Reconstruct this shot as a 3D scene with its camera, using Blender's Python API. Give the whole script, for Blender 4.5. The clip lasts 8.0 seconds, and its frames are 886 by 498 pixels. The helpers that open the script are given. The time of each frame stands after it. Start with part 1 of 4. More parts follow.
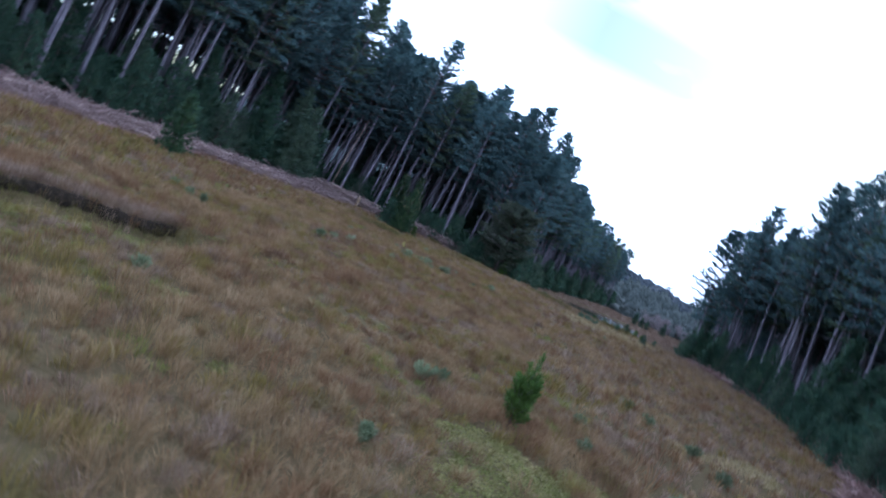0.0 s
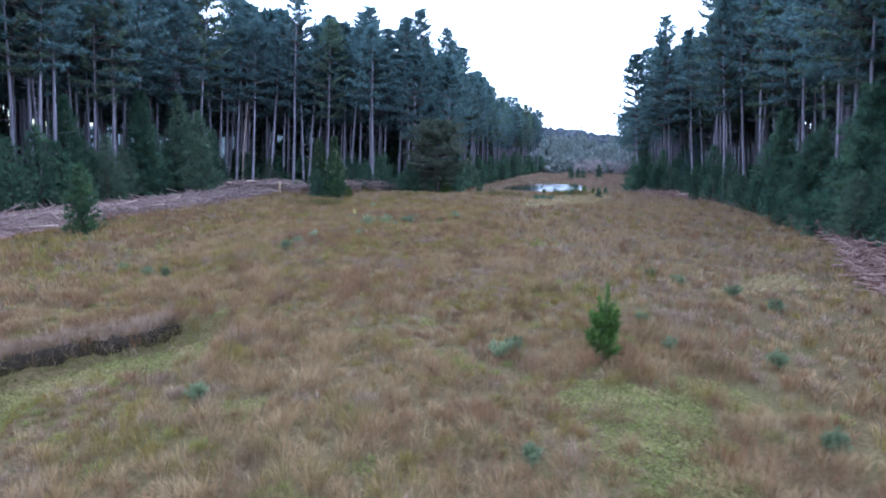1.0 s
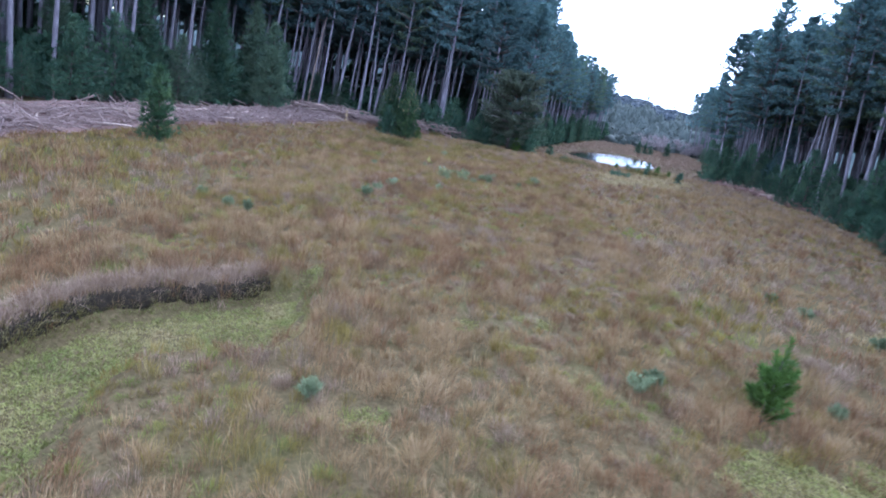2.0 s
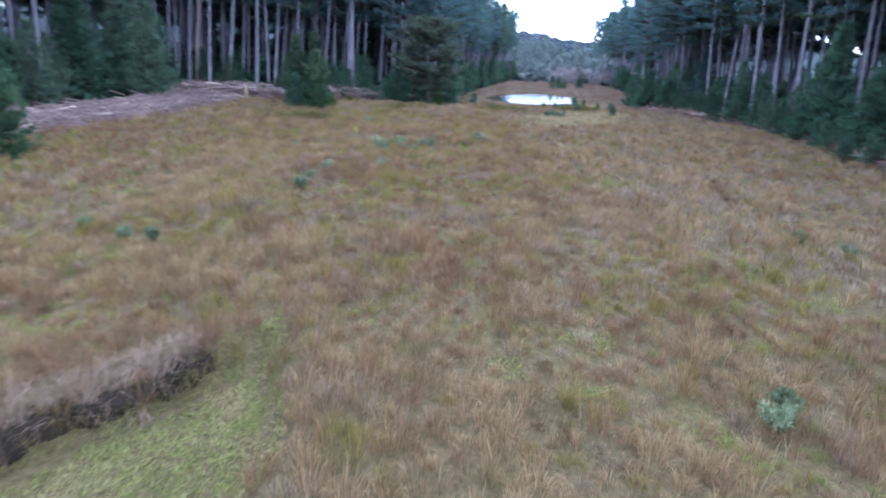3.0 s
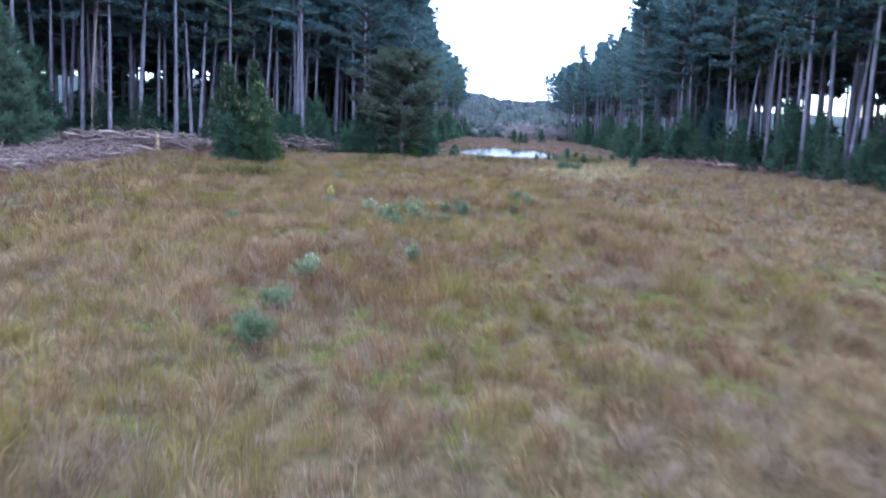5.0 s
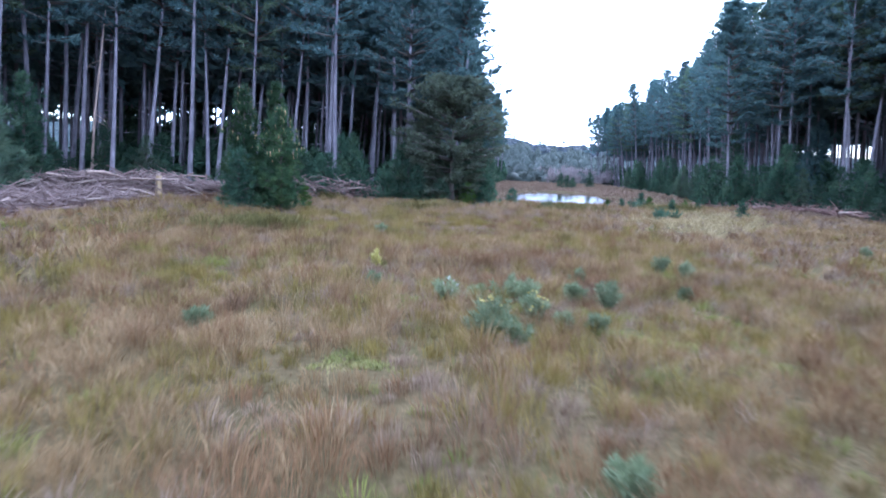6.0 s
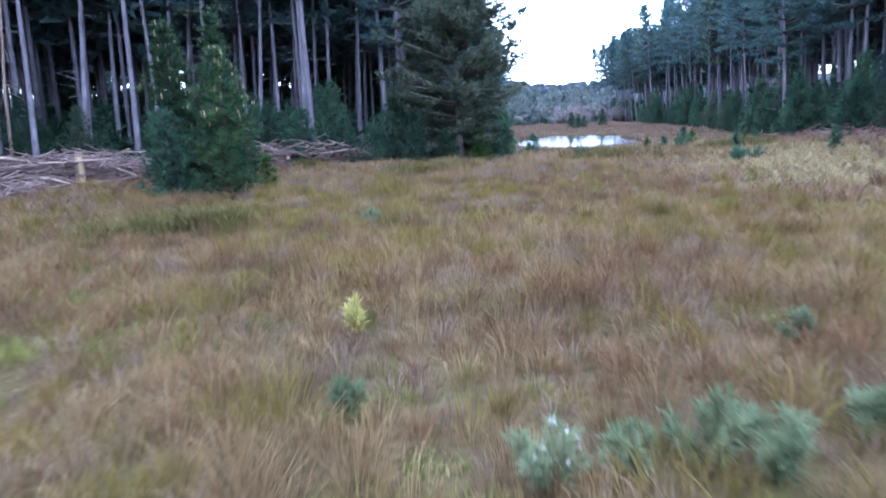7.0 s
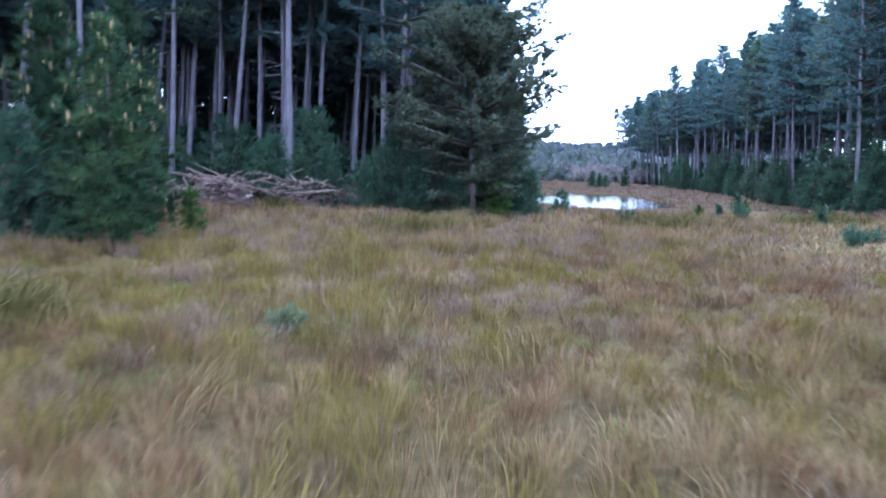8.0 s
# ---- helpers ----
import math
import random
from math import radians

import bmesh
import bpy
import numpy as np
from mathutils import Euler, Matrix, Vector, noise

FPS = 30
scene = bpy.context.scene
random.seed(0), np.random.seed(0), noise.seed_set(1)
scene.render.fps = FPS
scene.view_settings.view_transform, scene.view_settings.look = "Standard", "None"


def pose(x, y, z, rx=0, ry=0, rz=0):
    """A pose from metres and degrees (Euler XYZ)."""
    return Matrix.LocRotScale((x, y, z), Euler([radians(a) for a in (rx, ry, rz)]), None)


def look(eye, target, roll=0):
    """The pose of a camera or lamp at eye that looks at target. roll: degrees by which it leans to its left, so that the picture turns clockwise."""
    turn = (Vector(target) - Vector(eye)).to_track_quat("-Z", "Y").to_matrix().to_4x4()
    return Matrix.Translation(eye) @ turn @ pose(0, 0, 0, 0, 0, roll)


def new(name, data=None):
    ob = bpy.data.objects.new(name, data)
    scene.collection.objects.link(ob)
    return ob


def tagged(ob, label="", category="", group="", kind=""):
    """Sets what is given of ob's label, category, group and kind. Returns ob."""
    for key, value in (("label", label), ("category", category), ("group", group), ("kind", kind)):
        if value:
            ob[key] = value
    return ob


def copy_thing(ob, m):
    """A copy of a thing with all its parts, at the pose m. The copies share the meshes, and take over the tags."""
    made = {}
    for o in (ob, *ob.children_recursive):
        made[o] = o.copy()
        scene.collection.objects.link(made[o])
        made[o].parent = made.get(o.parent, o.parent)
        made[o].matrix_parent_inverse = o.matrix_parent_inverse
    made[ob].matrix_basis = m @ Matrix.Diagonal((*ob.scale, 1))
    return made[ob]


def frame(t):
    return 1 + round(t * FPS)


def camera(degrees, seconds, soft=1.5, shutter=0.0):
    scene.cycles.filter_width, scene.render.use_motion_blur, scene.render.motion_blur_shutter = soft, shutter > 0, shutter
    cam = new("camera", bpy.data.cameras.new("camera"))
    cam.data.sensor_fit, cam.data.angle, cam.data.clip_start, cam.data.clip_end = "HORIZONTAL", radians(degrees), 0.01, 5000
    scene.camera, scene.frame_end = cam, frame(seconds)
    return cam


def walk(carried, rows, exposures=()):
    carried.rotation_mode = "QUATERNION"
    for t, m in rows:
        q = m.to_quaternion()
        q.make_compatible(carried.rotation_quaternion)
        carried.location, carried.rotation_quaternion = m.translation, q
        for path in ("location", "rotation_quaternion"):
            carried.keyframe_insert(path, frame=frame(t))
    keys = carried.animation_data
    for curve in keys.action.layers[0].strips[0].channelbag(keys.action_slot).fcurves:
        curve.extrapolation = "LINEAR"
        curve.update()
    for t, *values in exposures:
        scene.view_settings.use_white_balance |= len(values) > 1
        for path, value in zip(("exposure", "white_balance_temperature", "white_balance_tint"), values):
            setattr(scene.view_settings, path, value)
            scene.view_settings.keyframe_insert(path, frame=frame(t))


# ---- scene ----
# ---------- camera ----------
cam = camera(75.0, 8.0, soft=1.8, shutter=0.28)
PATH = [
    (0, (4.56, -1.52, 4.77), (3.22, 8.37, 4.18), 25.0),
    (0.5, (3.04, -1.66, 5.49), (2.69, 8.27, 4.39), 7.3),
    (1, (1.33, -0.87, 6.02), (1.44, 8.99, 4.33), 0.7),
    (1.5, (-0.36, 0.33, 6.41), (-0.52, 10.09, 4.26), 8.3),
    (1.7, (-1.01, 0.87, 6.54), (-1.35, 10.58, 4.15), 10.7),
    (2.8, (-3.55, 5.85, 6.39), (-3.28, 15.35, 3.27), 3.7),
    (3, (-3.98, 7.25, 6.19), (-2.94, 16.66, 2.97), 3.0),
    (3.5, (-5.06, 10.77, 5.75), (-2.48, 19.76, 2.19), 3.4),
    (4, (-5.91, 14.69, 5.13), (-3.14, 23.55, 1.42), 2.6),
    (4.5, (-6.48, 19.05, 4.47), (-3.80, 28.08, 1.13), 0.5),
    (5, (-6.67, 23.87, 3.92), (-4.55, 33.39, 1.72), 2.6),
    (5.2, (-6.71, 25.80, 3.74), (-4.82, 35.42, 1.80), 2.4),
    (6.3, (-6.93, 37.20, 3.17), (-5.39, 46.97, 1.72), 2.0),
    (6.5, (-6.74, 39.01, 3.14), (-5.16, 48.72, 1.30), -0.4),
    (7, (-6.04, 43.29, 3.09), (-4.49, 52.91, 0.79), -2.3),
    (7.5, (-5.23, 47.53, 2.84), (-3.93, 57.23, 0.71), 7.8),
    (8, (-4.43, 51.57, 2.63), (-2.94, 61.36, 1.15), 2.1),
]
walk(cam, [(t, look(eye, target, roll)) for t, eye, target, roll in PATH], exposures=[(t, e, 4960 - 10 * t, 15) for t, e in ((0.0, 0.16), (0.5, 0.6), (1.0, 0.95), (1.7, 1.08), (3.0, 1.27), (5.0, 1.25), (6.5, 1.4), (8.0, 1.28))])

# ---------- sky and sun: bright thin overcast with a few pale blue gaps ----------
SUN_EL, SUN_AZ = radians(38), radians(25)
world = bpy.data.worlds.new("sky")
scene.world = world
world.use_nodes = True
wn, wl = world.node_tree.nodes, world.node_tree.links
wn.clear()
w_out = wn.new("ShaderNodeOutputWorld")
w_bg = wn.new("ShaderNodeBackground")
w_sky = wn.new("ShaderNodeTexSky")
w_sky.sky_type, w_sky.sun_disc = "NISHITA", False
w_sky.sun_elevation, w_sky.sun_rotation = SUN_EL, SUN_AZ
w_co = wn.new("ShaderNodeTexCoord")
w_map = wn.new("ShaderNodeMapping")
w_map.inputs["Scale"].default_value = (1.0, 1.0, 2.6)
w_noise = wn.new("ShaderNodeTexNoise")
w_noise.inputs["Scale"].default_value = 1.7
w_noise.inputs["Detail"].default_value = 5
w_ramp = wn.new("ShaderNodeValToRGB")
w_ramp.color_ramp.elements[0].position, w_ramp.color_ramp.elements[1].position = 0.4, 0.53
w_mix = wn.new("ShaderNodeMix")
w_mix.data_type = "RGBA"
w_mix.inputs[7].default_value = (8.9, 9.9, 11.4, 1)
wl.new(w_co.outputs["Generated"], w_map.inputs["Vector"])
wl.new(w_map.outputs["Vector"], w_noise.inputs["Vector"])
wl.new(w_noise.outputs["Fac"], w_ramp.inputs["Fac"])
# one long pale blue opening in the cloud, over the valley's end
w_dir = wn.new("ShaderNodeVectorMath")
w_dir.operation = "DOT_PRODUCT"
w_dir.inputs[1].default_value = Vector((0.24, 0.91, 0.34)).normalized()
wl.new(w_co.outputs["Generated"], w_dir.inputs[0])
w_open = wn.new("ShaderNodeMapRange")
w_open.inputs[1].default_value, w_open.inputs[2].default_value = 0.85, 0.96
wl.new(w_dir.outputs["Value"], w_open.inputs[0])
w_fine = wn.new("ShaderNodeTexNoise")
w_fine.inputs["Scale"].default_value, w_fine.inputs["Detail"].default_value = 3.4, 4
wl.new(w_map.outputs["Vector"], w_fine.inputs["Vector"])
w_rag = wn.new("ShaderNodeMapRange")
w_rag.inputs[1].default_value, w_rag.inputs[2].default_value = 0.28, 0.46
wl.new(w_fine.outputs["Fac"], w_rag.inputs[0])
w_off = wn.new("ShaderNodeVectorMath")
w_off.operation = "DOT_PRODUCT"
w_off.inputs[1].default_value = (-0.098, 0.358, -0.929)
wl.new(w_co.outputs["Generated"], w_off.inputs[0])
w_abs = wn.new("ShaderNodeMath")
w_abs.operation = "ABSOLUTE"
wl.new(w_off.outputs["Value"], w_abs.inputs[0])
w_band = wn.new("ShaderNodeMapRange")
w_band.inputs[1].default_value, w_band.inputs[2].default_value = 0.12, 0.03
wl.new(w_abs.outputs[0], w_band.inputs[0])
w_long = wn.new("ShaderNodeMath")
w_long.operation = "MULTIPLY"
wl.new(w_open.outputs[0], w_long.inputs[0])
wl.new(w_band.outputs[0], w_long.inputs[1])
w_gap = wn.new("ShaderNodeMath")
w_gap.operation = "MULTIPLY"
wl.new(w_long.outputs[0], w_gap.inputs[0])
wl.new(w_rag.outputs[0], w_gap.inputs[1])
w_cover = wn.new("ShaderNodeMath")
w_cover.operation, w_cover.use_clamp = "SUBTRACT", True
wl.new(w_ramp.outputs["Color"], w_cover.inputs[0])
wl.new(w_gap.outputs[0], w_cover.inputs[1])
wl.new(w_cover.outputs[0], w_mix.inputs[0])
w_thin = wn.new("ShaderNodeMix")
w_thin.data_type, w_thin.blend_type = "RGBA", "MULTIPLY"
w_thin.inputs[0].default_value = 1.0
w_thin.inputs[7].default_value = (0.56, 0.56, 0.47, 1)
wl.new(w_sky.outputs["Color"], w_thin.inputs[6])
wl.new(w_thin.outputs[2], w_mix.inputs[6])
wl.new(w_mix.outputs[2], w_bg.inputs["Color"])
w_bg.inputs["Strength"].default_value = 0.26
wl.new(w_bg.outputs["Background"], w_out.inputs["Surface"])

sun = new("sun", bpy.data.lights.new("sun", "SUN"))
sun.data.energy, sun.data.angle, sun.data.color = 0.75, radians(30), (1.0, 0.92, 0.8)
sun.matrix_world = pose(0, 0, 60, 90 - math.degrees(SUN_EL), 0, 180 - math.degrees(SUN_AZ))

# ---------- materials ----------
def material(name, rough=0.8):
    m = bpy.data.materials.new(name)
    m.use_nodes = True
    return m, m.node_tree.nodes, m.node_tree.links, m.node_tree.nodes["Principled BSDF"]


def ramp_node(nodes, stops):
    r = nodes.new("ShaderNodeValToRGB")
    e = r.color_ramp.elements
    while len(e) < len(stops):
        e.new(0.5)
    for el, (p, c) in zip(e, stops):
        el.position, el.color = p, (*c, 1)
    return r


def noise_node(nodes, links, vec, scale, detail=3.0, rough=0.55):
    n = nodes.new("ShaderNodeTexNoise")
    n.inputs["Scale"].default_value, n.inputs["Detail"].default_value = scale, detail
    n.inputs["Roughness"].default_value = rough
    links.new(vec, n.inputs["Vector"])
    return n.outputs["Fac"]


def mix_node(nodes, links, fac, a, b, blend="MIX"):
    n = nodes.new("ShaderNodeMix")
    n.data_type, n.blend_type = "RGBA", blend
    for s, v in ((n.inputs[0], fac), (n.inputs[6], a), (n.inputs[7], b)):
        if isinstance(v, (int, float)):
            s.default_value = v
        elif isinstance(v, tuple):
            s.default_value = (*v, 1)
        else:
            links.new(v, s)
    return n.outputs[2]


def map_range(nodes, links, value, a, b, c=0.0, d=1.0):
    n = nodes.new("ShaderNodeMapRange")
    n.inputs[1].default_value, n.inputs[2].default_value = a, b
    n.inputs[3].default_value, n.inputs[4].default_value = c, d
    links.new(value, n.inputs[0])
    return n.outputs[0]


def grass_material(name, patch_stops, blade_stops, blade_mix=0.45, patch_scale=0.22):
    """Dead and living blades: patches a few metres wide, tussock by tussock, and blade by blade."""
    m, nd, ln, bsdf = material(name)
    geo = nd.new("ShaderNodeNewGeometry")
    pos = geo.outputs["Position"]
    big = noise_node(nd, ln, pos, patch_scale, 4, 0.62)
    small = noise_node(nd, ln, pos, 0.75, 3, 0.65)
    add = nd.new("ShaderNodeMath")
    add.operation = "MULTIPLY_ADD"
    ln.new(small, add.inputs[0])
    add.inputs[1].default_value = 0.9
    ln.new(big, add.inputs[2])
    spread = map_range(nd, ln, add.outputs[0], 0.74, 1.16)
    patch = ramp_node(nd, patch_stops)
    ln.new(spread, patch.inputs["Fac"])
    blade = ramp_node(nd, blade_stops)
    ln.new(geo.outputs["Random Per Island"], blade.inputs["Fac"])
    col = mix_node(nd, ln, blade_mix, patch.outputs["Color"], blade.outputs["Color"])
    ln.new(col, bsdf.inputs["Base Color"])
    bsdf.inputs["Roughness"].default_value = 0.75
    bsdf.inputs["Specular IOR Level"].default_value = 0.25
    return m


M_TAN = grass_material(
    "tan_tussock", [(0.0, (0.132, 0.075, 0.029)), (0.5, (0.267, 0.159, 0.064)), (1.0, (0.311, 0.201, 0.098))],
    [(0.0, (0.085, 0.044, 0.017)), (0.5, (0.258, 0.163, 0.075)), (1.0, (0.383, 0.283, 0.164))], 0.4, 0.5)
M_OLIVE = grass_material(
    "olive_tussock", [(0.0, (0.090, 0.067, 0.014)), (0.5, (0.193, 0.139, 0.025)), (1.0, (0.247, 0.157, 0.039))],
    [(0.0, (0.053, 0.041, 0.010)), (0.5, (0.179, 0.133, 0.028)), (1.0, (0.311, 0.218, 0.082))], 0.4, 0.5)
M_BROWN = grass_material(
    "brown_tussock", [(0.0, (0.083, 0.041, 0.020)), (0.5, (0.182, 0.094, 0.039)), (1.0, (0.234, 0.120, 0.048))],
    [(0.0, (0.050, 0.025, 0.014)), (0.5, (0.175, 0.096, 0.044)), (1.0, (0.303, 0.194, 0.105))], 0.4, 0.5)
M_MAUVE = grass_material(
    "dead_grey_tussock", [(0.0, (0.110, 0.065, 0.040)), (0.5, (0.234, 0.147, 0.094)), (1.0, (0.287, 0.191, 0.125))],
    [(0.0, (0.070, 0.042, 0.029)), (0.5, (0.228, 0.151, 0.102)), (1.0, (0.376, 0.277, 0.191))], 0.45, 0.5)
M_LIME = grass_material(
    "lime_grass", [(0.0, (0.085, 0.102, 0.016)), (0.5, (0.182, 0.191, 0.032)), (1.0, (0.241, 0.202, 0.047))],
    [(0.0, (0.057, 0.070, 0.010)), (0.5, (0.169, 0.172, 0.028)), (1.0, (0.267, 0.232, 0.078))], 0.35, 0.5)
M_REED = grass_material(
    "dark_rush", [(0.0, (0.075, 0.068, 0.014)), (0.5, (0.125, 0.100, 0.022)), (1.0, (0.170, 0.120, 0.042))],
    [(0.0, (0.060, 0.055, 0.014)), (0.6, (0.130, 0.105, 0.026)), (1.0, (0.260, 0.190, 0.080))])
M_LAWN = grass_material(
    "short_green_grass", [(0.0, (0.109, 0.118, 0.024)), (0.5, (0.189, 0.172, 0.046)), (1.0, (0.276, 0.202, 0.092))],
    [(0.0, (0.076, 0.097, 0.017)), (0.5, (0.155, 0.159, 0.037)), (1.0, (0.272, 0.212, 0.105))], 0.2, 0.45)
M_CLEARING = grass_material(
    "yellowish_green_grass", [(0.0, (0.120, 0.124, 0.026)), (0.5, (0.185, 0.172, 0.042)), (1.0, (0.270, 0.205, 0.080))],
    [(0.0, (0.090, 0.106, 0.020)), (0.5, (0.170, 0.166, 0.040)), (1.0, (0.300, 0.236, 0.110))], 0.35, 0.6)
M_STRAW = grass_material(
    "pale_straw_grass", [(0.0, (0.249, 0.181, 0.075)), (0.5, (0.318, 0.230, 0.107)), (1.0, (0.261, 0.200, 0.077))],
    [(0.0, (0.204, 0.141, 0.059)), (0.5, (0.318, 0.237, 0.112)), (1.0, (0.409, 0.310, 0.172))])
M_RUSSET = grass_material(
    "russet_sedge", [(0.0, (0.180, 0.115, 0.077)), (0.5, (0.243, 0.162, 0.117)), (1.0, (0.270, 0.196, 0.126))],
    [(0.0, (0.135, 0.072, 0.045)), (0.5, (0.270, 0.162, 0.104)), (1.0, (0.378, 0.264, 0.180))])


def needle_material(name, dark, mid, light):
    m, nd, ln, bsdf = material(name)
    geo = nd.new("ShaderNodeNewGeometry")
    info = nd.new("ShaderNodeObjectInfo")
    n = noise_node(nd, ln, geo.outputs["Position"], 0.9, 2)
    sprig = ramp_node(nd, [(0.0, dark), (0.55, mid), (1.0, light)])
    ln.new(geo.outputs["Random Per Island"], sprig.inputs["Fac"])
    clump = ramp_node(nd, [(0.3, dark), (0.5, mid), (0.72, light)])
    ln.new(n, clump.inputs["Fac"])
    col = mix_node(nd, ln, 0.7, sprig.outputs["Color"], clump.outputs["Color"])
    tree = map_range(nd, ln, info.outputs["Random"], 0, 1, 0.8, 1.25)
    hsv = nd.new("ShaderNodeHueSaturation")
    ln.new(tree, hsv.inputs["Value"])
    ln.new(col, hsv.inputs["Color"])
    ln.new(hsv.outputs["Color"], bsdf.inputs["Base Color"])
    bsdf.inputs["Roughness"].default_value = 0.6
    bsdf.inputs["Specular IOR Level"].default_value = 0.3
    glow = nd.new("ShaderNodeBsdfTranslucent")
    ln.new(hsv.outputs["Color"], glow.inputs["Color"])
    both = nd.new("ShaderNodeMixShader")
    both.inputs[0].default_value = 0.45
    ln.new(bsdf.outputs[0], both.inputs[1])
    ln.new(glow.outputs[0], both.inputs[2])
    ln.new(both.outputs[0], nd["Material Output"].inputs["Surface"])
    return m


# brighter and bluer than bare needles: the forest's blue haze is in this colour
M_PINE = needle_material("pine_needles", (0.056, 0.1, 0.108), (0.1, 0.162, 0.162), (0.17, 0.245, 0.21))
M_PINE_OLD = needle_material("olive_pine_needles", (0.058, 0.09, 0.066), (0.1, 0.145, 0.092), (0.165, 0.212, 0.125))
M_YOUNG = needle_material("young_pine_needles", (0.03, 0.066, 0.044), (0.062, 0.116, 0.072), (0.13, 0.195, 0.105))
M_TIER = needle_material("tiered_pine_needles", (0.062, 0.08, 0.06), (0.11, 0.13, 0.085), (0.18, 0.195, 0.12))
M_SAPLING = needle_material("sapling_needles", (0.030, 0.062, 0.014), (0.062, 0.112, 0.021), (0.120, 0.180, 0.036))
# distance haze put into the far leaf colours: scrub greyed, hill woods blued
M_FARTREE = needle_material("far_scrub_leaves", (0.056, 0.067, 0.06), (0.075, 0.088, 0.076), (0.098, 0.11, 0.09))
M_HAZED_HILL = needle_material("hazed_hill_leaves", (0.062, 0.074, 0.088), (0.072, 0.085, 0.1), (0.082, 0.096, 0.11))
M_SAGE = needle_material("grey_green_leaves", (0.092, 0.114, 0.056), (0.158, 0.186, 0.096), (0.260, 0.284, 0.160))


def bark_material(name, dark, light, rough=0.9, scale=6.0):
    m, nd, ln, bsdf = material(name)
    co = nd.new("ShaderNodeTexCoord")
    info = nd.new("ShaderNodeObjectInfo")
    mp = nd.new("ShaderNodeMapping")
    mp.inputs["Scale"].default_value = (1, 1, 0.18)
    ln.new(co.outputs["Object"], mp.inputs["Vector"])
    n = noise_node(nd, ln, mp.outputs["Vector"], scale, 5, 0.65)
    big = noise_node(nd, ln, co.outputs["Object"], 0.5, 2)
    r = ramp_node(nd, [(0.3, dark), (0.7, light)])
    ln.new(n, r.inputs["Fac"])
    hsv = nd.new("ShaderNodeHueSaturation")
    ln.new(map_range(nd, ln, info.outputs["Random"], 0, 1, 0.7, 1.25), hsv.inputs["Value"])
    ln.new(mix_node(nd, ln, map_range(nd, ln, big, 0.35, 0.7, 0, 0.5), r.outputs["Color"], tuple(0.6 * v for v in dark)), hsv.inputs["Color"])
    ln.new(hsv.outputs["Color"], bsdf.inputs["Base Color"])
    bsdf.inputs["Roughness"].default_value = rough
    b = nd.new("ShaderNodeBump")
    b.inputs["Strength"].default_value, b.inputs["Distance"].default_value = 0.6, 0.03
    ln.new(n, b.inputs["Height"])
    ln.new(b.outputs["Normal"], bsdf.inputs["Normal"])
    return m


# violet tint of the bark paints in the veil of haze among the trunks
M_BARK = bark_material("pine_bark", (0.12, 0.1, 0.118), (0.3, 0.264, 0.294))
M_LIMB = bark_material("limb_bark", (0.07, 0.055, 0.045), (0.17, 0.14, 0.115))
M_SLASH = bark_material("weathered_branch", (0.2, 0.118, 0.1), (0.47, 0.335, 0.29))
M_REDSLASH = bark_material("red_brown_branch", (0.14, 0.065, 0.05), (0.42, 0.26, 0.21))
M_LOG = bark_material("pale_broken_log", (0.22, 0.14, 0.11), (0.48, 0.36, 0.29))
M_STUMP = bark_material("ochre_stump", (0.26, 0.17, 0.09), (0.45, 0.32, 0.18))
M_CONE = bark_material("tan_candle", (0.28, 0.17, 0.08), (0.44, 0.29, 0.14), 0.8, 20)

m, nd, ln, bsdf = material("meadow_soil")
M_GROUND = m
pos = nd.new("ShaderNodeNewGeometry").outputs["Position"]
g1 = ramp_node(nd, [(0.3, (0.066, 0.052, 0.020)), (0.5, (0.108, 0.075, 0.035)), (0.7, (0.090, 0.084, 0.026))])
ln.new(noise_node(nd, ln, pos, 0.35, 6), g1.inputs["Fac"])
g2 = ramp_node(nd, [(0.35, (0.036, 0.028, 0.013)), (0.65, (0.138, 0.099, 0.052))])
fine = noise_node(nd, ln, pos, 9, 4)
ln.new(fine, g2.inputs["Fac"])
sep = nd.new("ShaderNodeSeparateXYZ")
ln.new(pos, sep.inputs[0])
scrub = ramp_node(nd, [(0.35, (0.03, 0.04, 0.042)), (0.65, (0.05, 0.06, 0.058))])
ln.new(noise_node(nd, ln, pos, 0.06, 5), scrub.inputs["Fac"])
ln.new(mix_node(nd, ln, map_range(nd, ln, sep.outputs[1], 165, 215), mix_node(nd, ln, 0.5, g1.outputs["Color"], g2.outputs["Color"]), scrub.outputs["Color"]), bsdf.inputs["Base Color"])
bsdf.inputs["Specular IOR Level"].default_value = 0.04
bsdf.inputs["Roughness"].default_value = 0.95
bm_ = nd.new("ShaderNodeBump")
bm_.inputs["Distance"].default_value = 0.05
ln.new(fine, bm_.inputs["Height"])
ln.new(bm_.outputs["Normal"], bsdf.inputs["Normal"])


